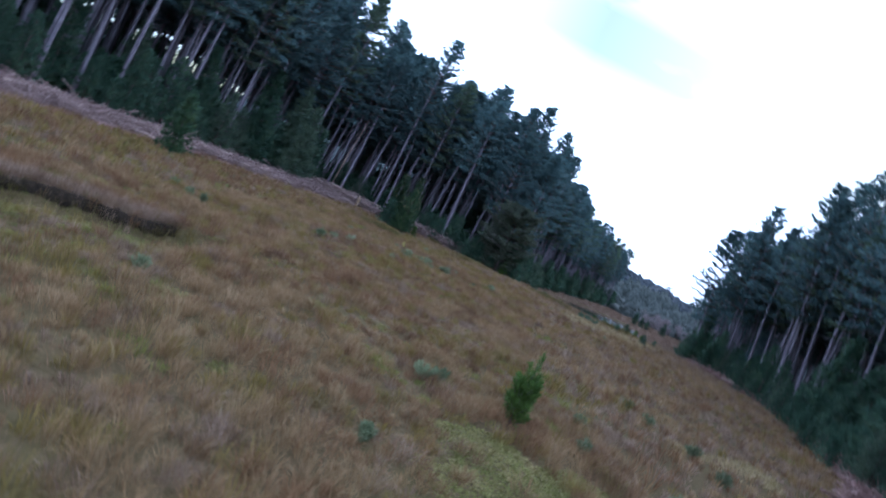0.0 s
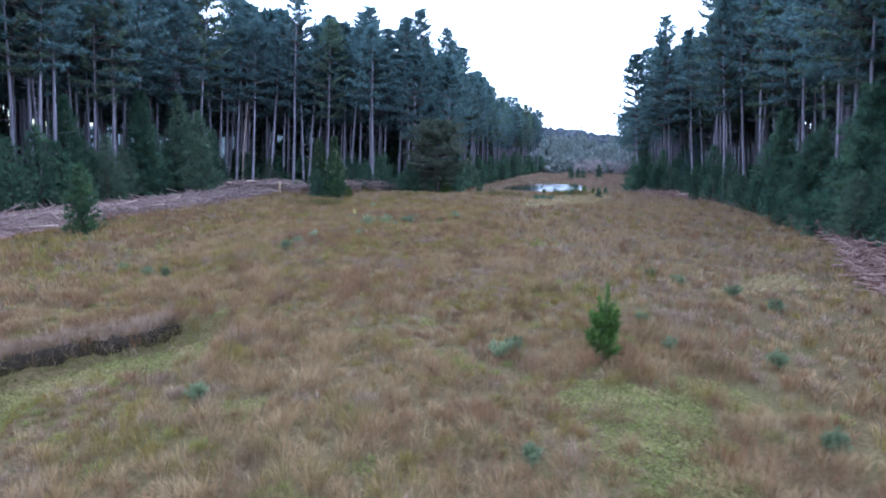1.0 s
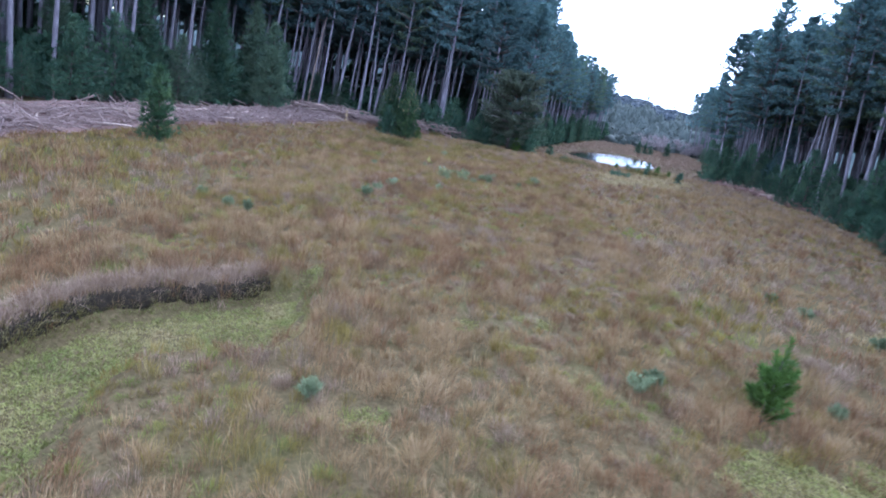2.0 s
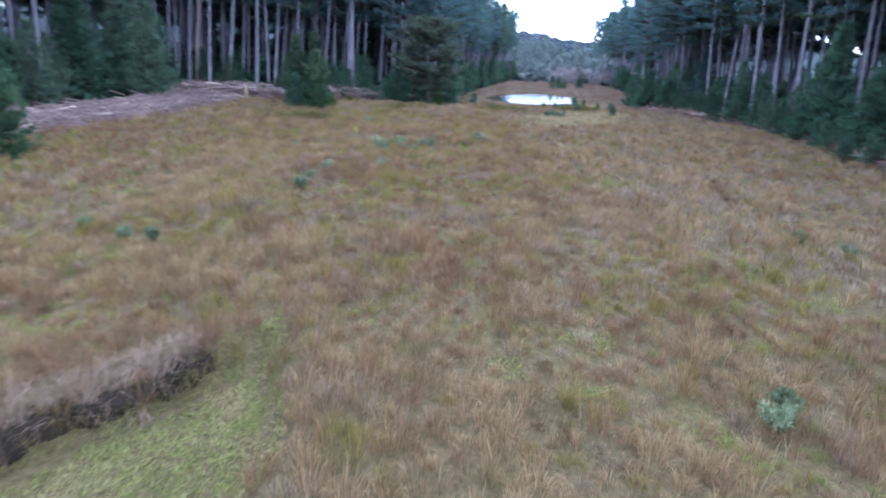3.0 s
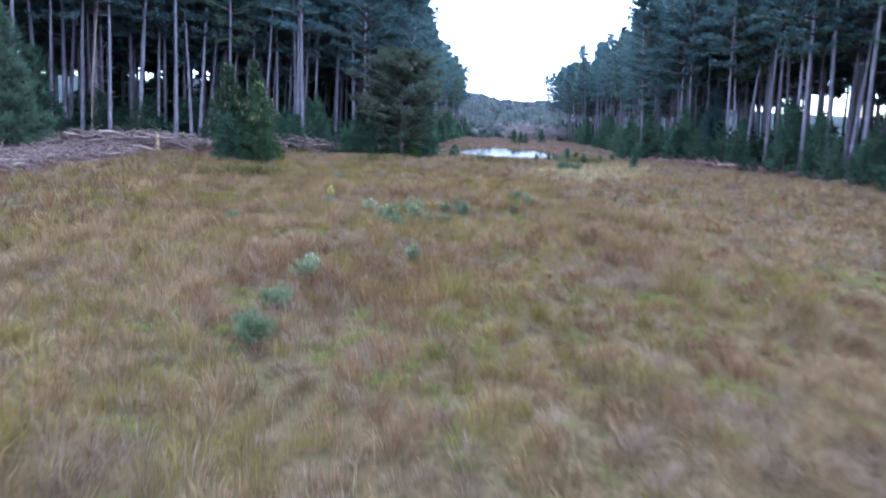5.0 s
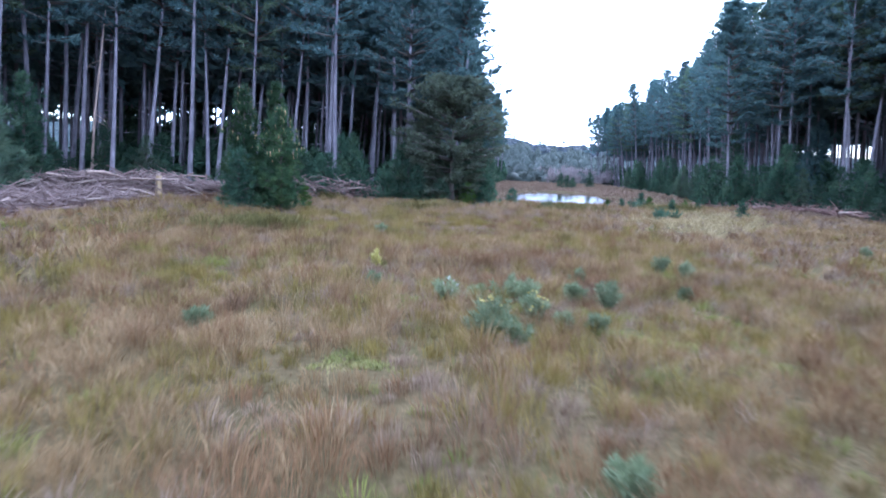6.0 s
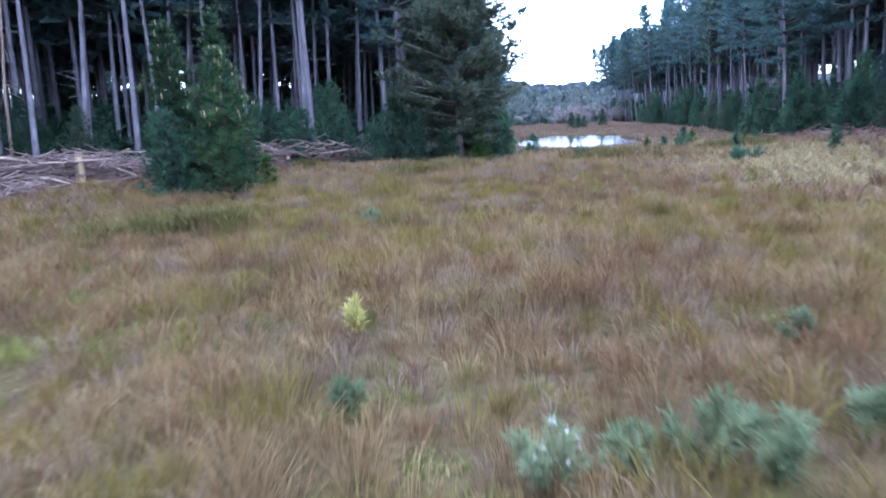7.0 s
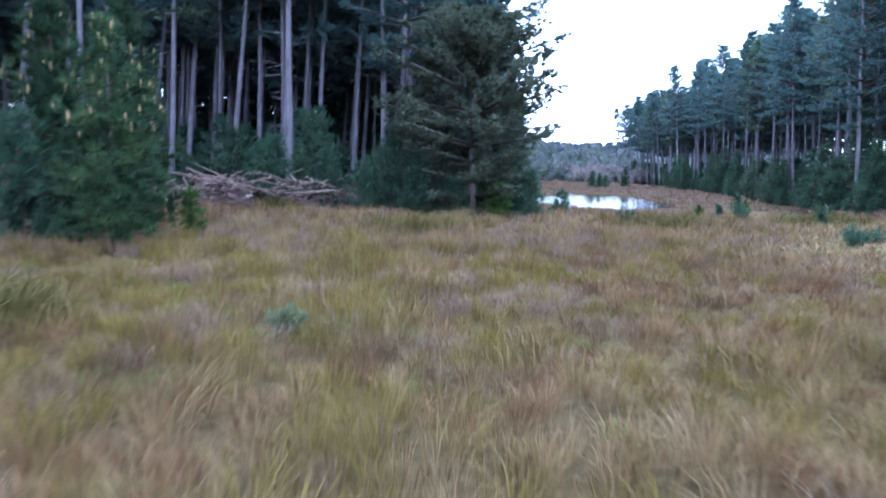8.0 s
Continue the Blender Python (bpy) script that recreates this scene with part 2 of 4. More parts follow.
def soil_material(name, a, b, c):
    m, nd, ln, bsdf = material(name)
    pos = nd.new("ShaderNodeNewGeometry").outputs["Position"]
    r1 = ramp_node(nd, [(0.3, a), (0.5, b), (0.72, c)])
    ln.new(noise_node(nd, ln, pos, 0.6, 5), r1.inputs["Fac"])
    r2 = ramp_node(nd, [(0.35, tuple(0.5 * v for v in a)), (0.65, c)])
    f = noise_node(nd, ln, pos, 7, 5, 0.7)
    ln.new(f, r2.inputs["Fac"])
    ln.new(mix_node(nd, ln, 0.5, r1.outputs["Color"], r2.outputs["Color"]), bsdf.inputs["Base Color"])
    bsdf.inputs["Roughness"].default_value = 0.95
    bsdf.inputs["Specular IOR Level"].default_value = 0.08
    b_ = nd.new("ShaderNodeBump")
    b_.inputs["Distance"].default_value = 0.12
    ln.new(f, b_.inputs["Height"])
    ln.new(b_.outputs["Normal"], bsdf.inputs["Normal"])
    return m


M_SLASHSOIL = soil_material("slash_litter", (0.165, 0.088, 0.072), (0.28, 0.165, 0.138), (0.39, 0.26, 0.225))
M_REDSOIL = soil_material("red_litter", (0.1, 0.048, 0.032), (0.17, 0.084, 0.058), (0.24, 0.13, 0.098))
# bank face, near black: shade below the overhanging grass put into the colour
M_BANK_SHADE = soil_material("bank_shade", (0.012, 0.009, 0.007), (0.024, 0.018, 0.013), (0.045, 0.033, 0.022))
M_FLOOR = soil_material("needle_litter", (0.09, 0.06, 0.048), (0.14, 0.1, 0.082), (0.2, 0.145, 0.12))

m, nd, ln, bsdf = material("pond_water")
M_WATER = m
bsdf.inputs["Base Color"].default_value = (0.012, 0.014, 0.012, 1)
bsdf.inputs["Roughness"].default_value = 0.015
bsdf.inputs["IOR"].default_value = 1.33
wb = nd.new("ShaderNodeBump")
wb.inputs["Strength"].default_value, wb.inputs["Distance"].default_value = 0.5, 0.02
ln.new(noise_node(nd, ln, nd.new("ShaderNodeNewGeometry").outputs["Position"], 2.5, 3), wb.inputs["Height"])
ln.new(wb.outputs["Normal"], bsdf.inputs["Normal"])


def plain_material(name, a, b, scale=14.0, rough=0.7):
    m, nd, ln, bsdf = material(name)
    r = ramp_node(nd, [(0.3, a), (0.7, b)])
    ln.new(noise_node(nd, ln, nd.new("ShaderNodeNewGeometry").outputs["Position"], scale, 3), r.inputs["Fac"])
    ln.new(r.outputs["Color"], bsdf.inputs["Base Color"])
    bsdf.inputs["Roughness"].default_value = rough
    return m


M_YELLOW = plain_material("yellow_flowers", (0.42, 0.33, 0.07), (0.6, 0.48, 0.18))
M_WHITE = plain_material("seed_heads", (0.375, 0.360, 0.300), (0.562, 0.540, 0.465))
M_STALK = plain_material("weed_stalk", (0.12, 0.13, 0.06), (0.25, 0.2, 0.12))
M_PALEYELLOW = plain_material("yellowing_leaves", (0.36, 0.31, 0.07), (0.48, 0.41, 0.13))

# ---------- geometry tools ----------
def mesh_of(name, verts, tris, mat, smooth=False):
    me = bpy.data.meshes.new(name)
    v = np.ascontiguousarray(verts, np.float32)
    f = np.ascontiguousarray(tris, np.int32)
    me.vertices.add(len(v))
    me.vertices.foreach_set("co", v.ravel())
    me.loops.add(f.size)
    me.loops.foreach_set("vertex_index", f.ravel())
    me.polygons.add(len(f))
    me.polygons.foreach_set("loop_start", np.arange(len(f), dtype=np.int32) * 3)
    me.update(calc_edges=True)
    me.materials.append(mat)
    if smooth:
        me.polygons.foreach_set("use_smooth", np.ones(len(f), bool))
    return me


def part(name, geom, mat, parent, label="", smooth=False, kind=""):
    ob = new(name, mesh_of(name, *geom, mat, smooth))
    ob.parent = parent
    return tagged(ob, label, kind=kind)


def join(geoms):
    vs, fs, n = [], [], 0
    for v, f in geoms:
        vs.append(v)
        fs.append(np.asarray(f) + n)
        n += len(v)
    return np.concatenate(vs), np.concatenate(fs)


def unit(v):
    return v / np.maximum(np.linalg.norm(v, axis=-1, keepdims=True), 1e-9)


def tube(points, radii, sides=7, wobble=0.0, rng=None):
    """A tapering tube along points, closed at its end."""
    p, r = np.asarray(points, float), np.asarray(radii, float)
    d = unit(np.gradient(p, axis=0))
    ref = np.where(np.abs(d[:, 2:3]) > 0.9, [[1.0, 0, 0]], [[0, 0, 1.0]])
    a = unit(np.cross(d, ref))
    b = np.cross(d, a)
    ang = np.arange(sides) * 2 * np.pi / sides
    k = 1 + (wobble * rng.standard_normal((len(p), sides)) if wobble else 0)
    ring = p[:, None] + (r[:, None] * k)[..., None] * (np.cos(ang)[None, :, None] * a[:, None] + np.sin(ang)[None, :, None] * b[:, None])
    v = np.concatenate([ring.reshape(-1, 3), p[-1:], p[:1]])
    f = []
    for i in range(len(p) - 1):
        for j in range(sides):
            q, s = i * sides + j, i * sides + (j + 1) % sides
            f += [(q, s, s + sides), (q, s + sides, q + sides)]
    top, bot, last = len(v) - 2, len(v) - 1, (len(p) - 1) * sides
    f += [(last + j, last + (j + 1) % sides, top) for j in range(sides)]
    f += [((j + 1) % sides, j, bot) for j in range(sides)]
    return v, np.array(f)


def sprigs(centres, ways, count, length, width, spread, rng, plain=False, level=1.0):
    """Bundles of pointed needle sprigs: count narrow leaves round each way from each centre."""
    c = np.repeat(centres, count, 0)
    d = unit(np.repeat(unit(ways), count, 0) + spread * rng.standard_normal((len(c), 3)) * [1, 1, level])
    ln_ = length * rng.uniform(0.6, 1.3, (len(c), 1))
    side = unit(np.cross(d, rng.standard_normal((len(c), 3))))
    w = width * rng.uniform(0.6, 1.3, (len(c), 1))
    if plain:
        v = np.stack([c - side * w, c + side * w, c + d * ln_], 1).reshape(-1, 3)
        return v, np.arange(len(v)).reshape(-1, 3)
    mid = c + d * ln_ * 0.45
    v = np.stack([c, mid + side * w, c + d * ln_, mid - side * w], 1).reshape(-1, 3)
    n = np.arange(len(c))[:, None] * 4
    f = np.concatenate([n + [0, 1, 2], n + [0, 2, 3]], 1).reshape(-1, 3)
    return v, f


def blades(base, height, width, lean, rng, fan=0.5):
    """One grass blade for each base point: bent once, widest in the middle."""
    n = len(base)
    az = rng.uniform(0, 2 * np.pi, n)
    out = np.stack([np.cos(az), np.sin(az), np.zeros(n)], 1) * (np.abs(rng.normal(0, fan, n)))[:, None] + lean
    h = height[:, None]
    mid = base + h * (np.array([0, 0, 0.55]) + 0.3 * out)
    tip = base + h * (np.array([0, 0, 0.95]) + 0.95 * out)
    tip[:, 2] -= 0.25 * height * np.linalg.norm(out, axis=1)
    fa = rng.uniform(0, 2 * np.pi, n)
    side = np.stack([np.cos(fa), np.sin(fa), np.zeros(n)], 1) * width[:, None]
    v = np.stack([base, mid - side, mid + side, tip], 1).reshape(-1, 3)
    k = np.arange(n)[:, None] * 4
    return v, np.concatenate([k + [0, 2, 1], k + [1, 2, 3]], 1).reshape(-1, 3)


def inside(x, y, poly):
    p = np.asarray(poly, float)
    q = np.roll(p, -1, 0)
    r = np.zeros(np.shape(x), bool)
    for (x0, y0), (x1, y1) in zip(p, q):
        if y0 != y1:
            r ^= ((y0 > y) != (y1 > y)) & (x < (x1 - x0) * (y - y0) / (y1 - y0) + x0)
    return r


def line_x(line, y):
    """The x of an edge line at y."""
    p = np.asarray(line, float)
    return np.interp(y, p[:, 1], p[:, 0])


def value_noise(x, y, scale, seed):
    """Smooth noise from 0 to 1 on the plane."""
    r = np.random.default_rng(seed)
    g = r.random((64, 64))
    u, v = np.asarray(x) / scale + 500.3, np.asarray(y) / scale + 500.7
    i, j = np.floor(u).astype(int), np.floor(v).astype(int)
    a, b = u - i, v - j
    a, b = a * a * (3 - 2 * a), b * b * (3 - 2 * b)
    at = lambda p, q: g[p % 64, q % 64]
    return (at(i, j) * (1 - a) + at(i + 1, j) * a) * (1 - b) + (at(i, j + 1) * (1 - a) + at(i + 1, j + 1) * a) * b


# ---------- the plan ----------
LEFT_GRASS = [(-25, -30), (-26.5, 15), (-27, 30), (-26.5, 42), (-25, 52), (-22.5, 61), (-21.5, 70), (-20, 75.5)]
LEFT_TREES = [(-44, -40), (-41.5, 10), (-38, 40), (-35, 55), (-32.2, 70), (-30.5, 82), (-30, 88)]
RIGHT_GRASS = [(16, -30), (18.5, 12), (20, 22), (22.5, 28), (27.8, 36), (30.2, 42), (32.8, 50), (34.6, 58), (35.4, 66), (34.2, 76), (31.8, 86), (32.5, 94), (38, 104), (44, 118), (52, 145), (62, 200)]
RIGHT_TREES = [(25, -40), (26, 5), (27.5, 20), (29.5, 33), (32.5, 45), (35.5, 56), (36.5, 66), (35.8, 76), (34.8, 86), (36.5, 95), (41.5, 104), (46.5, 118), (54, 145), (64, 200)]
BACK_GRASS = [(-20, 75.5), (-15, 78.5), (-9.5, 80), (-4, 83.5), (0, 83), (4.5, 88), (9, 107), (16, 130), (25.5, 158), (37, 192)]
BACK_TREES = [(-31, 88), (-26, 87.5), (-18, 90), (-10, 86.5), (-3, 85), (3, 89.5), (7.5, 108), (14.5, 131), (24, 160), (36, 194)]
POND = [(13.0, 106), (14.5, 100), (18, 97.5), (23.5, 101), (28.5, 106), (30.8, 114), (32.3, 124), (31, 131), (27, 131), (21, 125), (16, 116), (13.6, 111)]
INLET = [(-6.6, 19.2), (-7.1, 18.5), (-8.1, 17.4), (-9.3, 16.3), (-10.4, 14.95), (-11.0, 13.2), (-11.3, 11.5), (-11.6, 9.5), (-10.8, 7.4), (-8.6, 7.2), (-7.4, 9.0), (-8.1, 10.4), (-8.5, 11.7), (-8.3, 12.9), (-7.4, 13.7), (-6.2, 14.0), (-5.7, 15.2), (-5.6, 16.3), (-6.0, 17.8)]
LAWN = [(4.45, 14.5), (4.35, 12.6), (4.05, 9.2), (4.55, 7.1), (6.55, 7.4), (7.75, 9.8), (9.05, 12.4), (9.05, 14.0), (7.35, 13.5), (6.35, 14.2), (5.35, 13.8)]
STRIP = [(12.8, 22.6), (15.0, 22.6), (18.6, 24.2), (19.3, 26.4), (15.0, 25.0), (12.8, 23.8)]
STRAW = [(10.5, 68.5), (13.5, 66.5), (17.0, 66.5), (22.0, 70.0), (24.5, 74.0), (25.0, 84.0), (29.5, 96.0), (31.5, 102.0), (26.0, 97.0), (20.5, 88.0), (18.0, 78.0), (13.5, 73.0)]
STRAW_NEAR = [(9.7, 62.7), (11.0, 60.4), (15.5, 63.5), (20.7, 67.9), (23.0, 73.5), (19.0, 73.0), (15.0, 70.6), (12.0, 66.5)]


def pool_depth(x, y, poly, soft):
    p = np.asarray(poly, float)
    q = np.roll(p, -1, 0)
    d = np.full(np.shape(x), 1e9)
    for (x0, y0), (x1, y1) in zip(p, q):
        ex, ey = x1 - x0, y1 - y0
        t = np.clip(((x - x0) * ex + (y - y0) * ey) / (ex * ex + ey * ey), 0, 1)
        d = np.minimum(d, np.hypot(x - x0 - t * ex, y - y0 - t * ey))
    return np.clip(np.where(inside(x, y, poly), d, -d) / soft, -1, 1)


def ground_z(x, y):
    x, y = np.asarray(x, float), np.asarray(y, float)
    z = 0.22 * (value_noise(x, y, 5.0, 3) - 0.5) + 0.12 * (value_noise(x, y, 1.7, 4) - 0.5)
    z = z - 0.42 * (pool_depth(x, y, POND, 1.5) * 0.5 + 0.5) * (np.hypot(x - 24, y - 114) < 45)
    dip = np.clip((y - 76) / 24, 0, 1)
    z = z - 0.8 * dip * dip * (3 - 2 * dip)
    z = z - 0.62 * (pool_depth(x, y, INLET, 0.3) * 0.5 + 0.5) * (np.hypot(x + 8, y - 13) < 12)
    far = np.clip((y - 230) / 190, 0, 1)
    z = z + (19.5 + np.interp(x, [60, 85, 130, 160, 240], [1.0, 0.5, -4.0, 0.0, 0.5]) + 3 * (value_noise(x, y, 90, 8) - 0.5)) * far * far * (3 - 2 * far)
    return z


# ---------- ground, one sheet to the horizon ----------
xs = np.concatenate([-np.geomspace(2200, 66, 16), np.arange(-60, -14, 0.8), np.arange(-13.6, -3, 0.35), np.arange(-2.8, 72, 0.8), np.geomspace(76, 2200, 20)])
ys = np.concatenate([-np.geomspace(2000, 34, 12), np.arange(-28, 5.5, 0.8), np.arange(6, 21, 0.35), np.arange(21.4, 135, 0.8), np.geomspace(137, 2600, 44)])
gx, gy = np.meshgrid(xs, ys)
gv = np.stack([gx, gy, ground_z(gx, gy)], -1).reshape(-1, 3)
nx = len(xs)
ii = (np.arange(len(ys) - 1)[:, None] * nx + np.arange(nx - 1)).reshape(-1, 1)
gf = np.concatenate([ii + [0, 1, nx + 1], ii + [0, nx + 1, nx]], 1).reshape(-1, 3)
ground = new("ground", mesh_of("ground", gv, gf, M_GROUND, True))
tagged(ground, "flat brown meadow soil under dry tussock grass", "ground", kind="structure")


def sheet(name, left, right, y0, y1, lift, mat, label, category, steps=10, dy=0.9, rough=0.25):
    """A strip of litter between two edge lines, laid over the ground."""
    yy = np.arange(y0, y1, dy)
    s = np.linspace(0, 1, steps)
    a, b = line_x(left, yy), line_x(right, yy)
    edge = 0.9 * (value_noise(yy, yy * 0, 2.5, 21) - 0.5)
    X = (a + edge)[:, None] + (b - a)[:, None] * s
    Y = np.repeat(yy[:, None], steps, 1)
    hump = np.sin(np.pi * s) ** 0.6
    Z = ground_z(X, Y) + lift * hump + rough * hump * (value_noise(X, Y, 1.3, 22)) - 0.03 * (1 - hump)
    v = np.stack([X, Y, Z], -1).reshape(-1, 3)
    k = (np.arange(len(yy) - 1)[:, None] * steps + np.arange(steps - 1)).reshape(-1, 1)
    f = np.concatenate([k + [0, 1, steps + 1], k + [0, steps + 1, steps]], 1).reshape(-1, 3)
    ob = new(name, mesh_of(name, v, f, mat, True))
    return tagged(ob, label, category, kind="structure")


def shift(line, d):
    return [(x + d, y) for x, y in line]


sheet("ground_slash_west", LEFT_TREES, LEFT_GRASS, -20, 75.5, 0.12, M_SLASHSOIL, "greyish pink bark and branch litter along the pine edge", "slash litter", rough=0.55)
sheet("ground_slash_east", RIGHT_GRASS, RIGHT_TREES, -20, 100, 0.12, M_REDSOIL, "reddish bark litter and bare soil beside the pines", "slash litter")
sheet("ground_forest_west", shift(LEFT_TREES, -40), LEFT_TREES, -20, 88, 0.02, M_FLOOR, "dark brown needle litter under the pines", "forest floor", 14, 1.5)
sheet("ground_forest_east", RIGHT_TREES, shift(RIGHT_TREES, 40), -20, 200, 0.02, M_FLOOR, "dark brown needle litter under the pines", "forest floor", 14, 1.5)


def across(name, front, back, x0, x1, lift, mat, label, category, steps=8, dx=0.8):
    """A strip of litter between two lines that run across the valley."""
    a, b = np.asarray(front, float), np.asarray(back, float)
    xx = np.arange(x0, x1, dx)
    s = np.linspace(0, 1, steps)
    ya, yb = np.interp(xx, a[:, 0], a[:, 1]), np.interp(xx, b[:, 0], b[:, 1])
    Y = (ya + 0.8 * (value_noise(xx, xx * 0, 2.0, 31) - 0.5))[:, None] + (np.maximum(yb, ya + 0.5) - ya)[:, None] * s
    X = np.repeat(xx[:, None], steps, 1)
    hump = np.sin(np.pi * s) ** 0.6
    Z = ground_z(X, Y) + lift * hump * (0.4 + value_noise(X, Y, 3.0, 33)) + 0.2 * hump * value_noise(X, Y, 1.1, 32) - 0.03 * (1 - hump)
    v = np.stack([X, Y, Z], -1).reshape(-1, 3)
    k = (np.arange(len(xx) - 1)[:, None] * steps + np.arange(steps - 1)).reshape(-1, 1)
    f = np.concatenate([k + [0, steps + 1, 1], k + [0, steps, steps + 1]], 1).reshape(-1, 3)
    return tagged(new(name, mesh_of(name, v, f, mat, True)), label, category, kind="structure")


across("ground_slash_north", BACK_GRASS, BACK_TREES, -30, -1, 0.5, M_SLASHSOIL, "heaped greyish pink bark and branch litter before the pines", "slash litter")
across("ground_forest_north", BACK_TREES, [(x - 6, y + 42) for x, y in BACK_TREES], -31, 38, 0.0, M_FLOOR, "dark brown needle litter under the pines", "forest floor", 14, 1.5)

# pond water
pc = np.mean(POND, 0)
pv = [(pc[0], pc[1], -1.0)] + [(pc[0] + (x - pc[0]) * 1.06, pc[1] + (y - pc[1]) * 1.06, -1.0) for x, y in POND]
pn = len(POND)
water = new("water_pond", mesh_of("water_pond", np.array(pv), np.array([(0, 1 + i, 1 + (i + 1) % pn) for i in range(pn)]), M_WATER))
tagged(water, "still shallow pond water mirroring the white sky", "pond", kind="structure")

# face along the far side of the inlet; its near-black colour paints the grass's shadow
rng = np.random.default_rng(5)
bank_line = np.array(INLET[:9])
bt = np.linspace(1.3, len(bank_line) - 1, 40)
bx, by = np.interp(bt, np.arange(len(bank_line)), bank_line[:, 0]), np.interp(bt, np.arange(len(bank_line)), bank_line[:, 1])
bx, by = bx + 0.04 * rng.standard_normal(40), by + 0.04 * rng.standard_normal(40)
bv, bf = [], []
for row, (dz, off) in enumerate(((-0.75, 0.0), (-0.4, -0.06), (0.02, 0.03), (0.06, 0.6))):
    bv.append(np.stack([bx - off * 0.8, by + off * 0.6, ground_z(bx - 0.6, by + 0.5) + dz], 1))
for row in range(3):
    for i in range(39):
        q = row * 40 + i
        bf += [(q, q + 41, q + 1), (q, q + 40, q + 41)]
tagged(new("ground_shaded_bank", mesh_of("ground_shaded_bank", np.concatenate(bv), np.array(bf), M_BANK_SHADE)),
       "undercut bank beside the green inlet, shade coloured onto its face", "bank", kind="structure")

# ---------- grass ----------
def in_field(x, y):
    """The open meadow: between the litter strips and the pines, not in the water."""
    ok = np.where(y < 75.5, x > line_x(LEFT_GRASS, y), True) & (x < line_x(RIGHT_GRASS, y))
    b = np.asarray(BACK_GRASS, float)
    ok &= (y < np.interp(x, b[:, 0], b[:, 1])) | (x > 38) | (y < 75.5)
    return ok & ~inside(x, y, POND)


def scatter(x0, x1, y0, y1, step, rng):
    X, Y = np.meshgrid(np.arange(x0, x1, step), np.arange(y0, y1, step))
    X = X.ravel() + step * rng.uniform(-0.6, 0.6, X.size)
    Y = Y.ravel() + step * rng.uniform(-0.6, 0.6, Y.size)
    return X, Y


def grass_stuff(name, X, Y, per, radius, height, width, mat, label, category, rng, lean=(0.0, 0.0, 0.0), fan=0.6, hvar=None):
    n = len(X)
    hv = (hvar if hvar is not None else np.ones(n)) * rng.uniform(0.7, 1.25, n)
    cx, cy = np.repeat(X, per), np.repeat(Y, per)
    a, r = rng.uniform(0, 2 * np.pi, n * per), radius * np.sqrt(rng.random(n * per))
    bx, by = cx + r * np.cos(a), cy + r * np.sin(a)
    base = np.stack([bx, by, ground_z(bx, by) - 0.03], 1)
    h = np.repeat(hv, per) * height * rng.uniform(0.55, 1.2, n * per)
    w = width * rng.uniform(0.6, 1.4, n * per)
    tl = np.repeat(rng.normal(0, 0.22, (n, 2)), per, 0)
    ln_ = np.concatenate([tl, np.zeros((n * per, 1))], 1) + np.array(lean)
    geom = blades(base, h, w, ln_, rng, fan)
    return tagged(new(name, mesh_of(name, *geom, mat)), label, category, kind="stuff")


rng = np.random.default_rng(11)
TRAIL = [(-6.6, 16.6), (-5.7, 16.9), (-5.9, 18.6), (-6.0, 20.4), (-6.7, 20.6), (-6.8, 18.6)]
TUFTS = [[(x + r * math.cos(a), y + 0.8 * r * math.sin(a)) for a in np.arange(0, 6.2, 0.8)] for x, y, r in (
    (-1.2, 56.8, 0.6), (-5.5, 59.9, 0.5), (1.0, 18.6, 0.8), (-1.2, 17.8, 0.5), (6.5, 40.8, 0.9), (0.5, 17.0, 0.7), (-6.8, 43.2, 0.6), (-1.1, 44.1, 0.5), (-5.0, 24.2, 0.5), (0.8, 46.6, 0.6),
    (-5.6, 48.2, 0.5), (-5.6, 29.0, 0.5), (2.2, 15.1, 0.6), (-1.6, 24.1, 0.6), (-3.3, 11.7, 0.7), (-0.3, 9.6, 0.7), (3.0, 26.5, 0.9), (-9.5, 28.0, 0.6))]
STRAY = {"straw_grass": 0.6}
SHORT = (INLET, LAWN, STRIP, STRAW, STRAW_NEAR, TRAIL, *TUFTS)


def patch_at(x, y, poly, stray=1.0):
    """Inside a patch with a ragged, wandering rim."""
    u = x + 2.2 * stray * (value_noise(x, y, 1.2, 51) - 0.5) + 0.5 * (value_noise(x, y, 0.35, 53) - 0.5)
    v = y + 2.2 * stray * (value_noise(x, y, 1.2, 52) - 0.5) + 0.5 * (value_noise(x, y, 0.35, 54) - 0.5)
    return inside(u, v, poly)


def tall_mask(x, y):
    m = in_field(x, y)
    for poly in SHORT:
        m &= ~(inside(x, y, poly) if poly is INLET else patch_at(x, y, poly, 0.6 if poly in (STRAW, STRAW_NEAR) else (0.3 if poly is TRAIL else 1.0)) & (value_noise(x, y, 0.7, 55) < (0.58 if poly is LAWN else 0.7)))
    return m


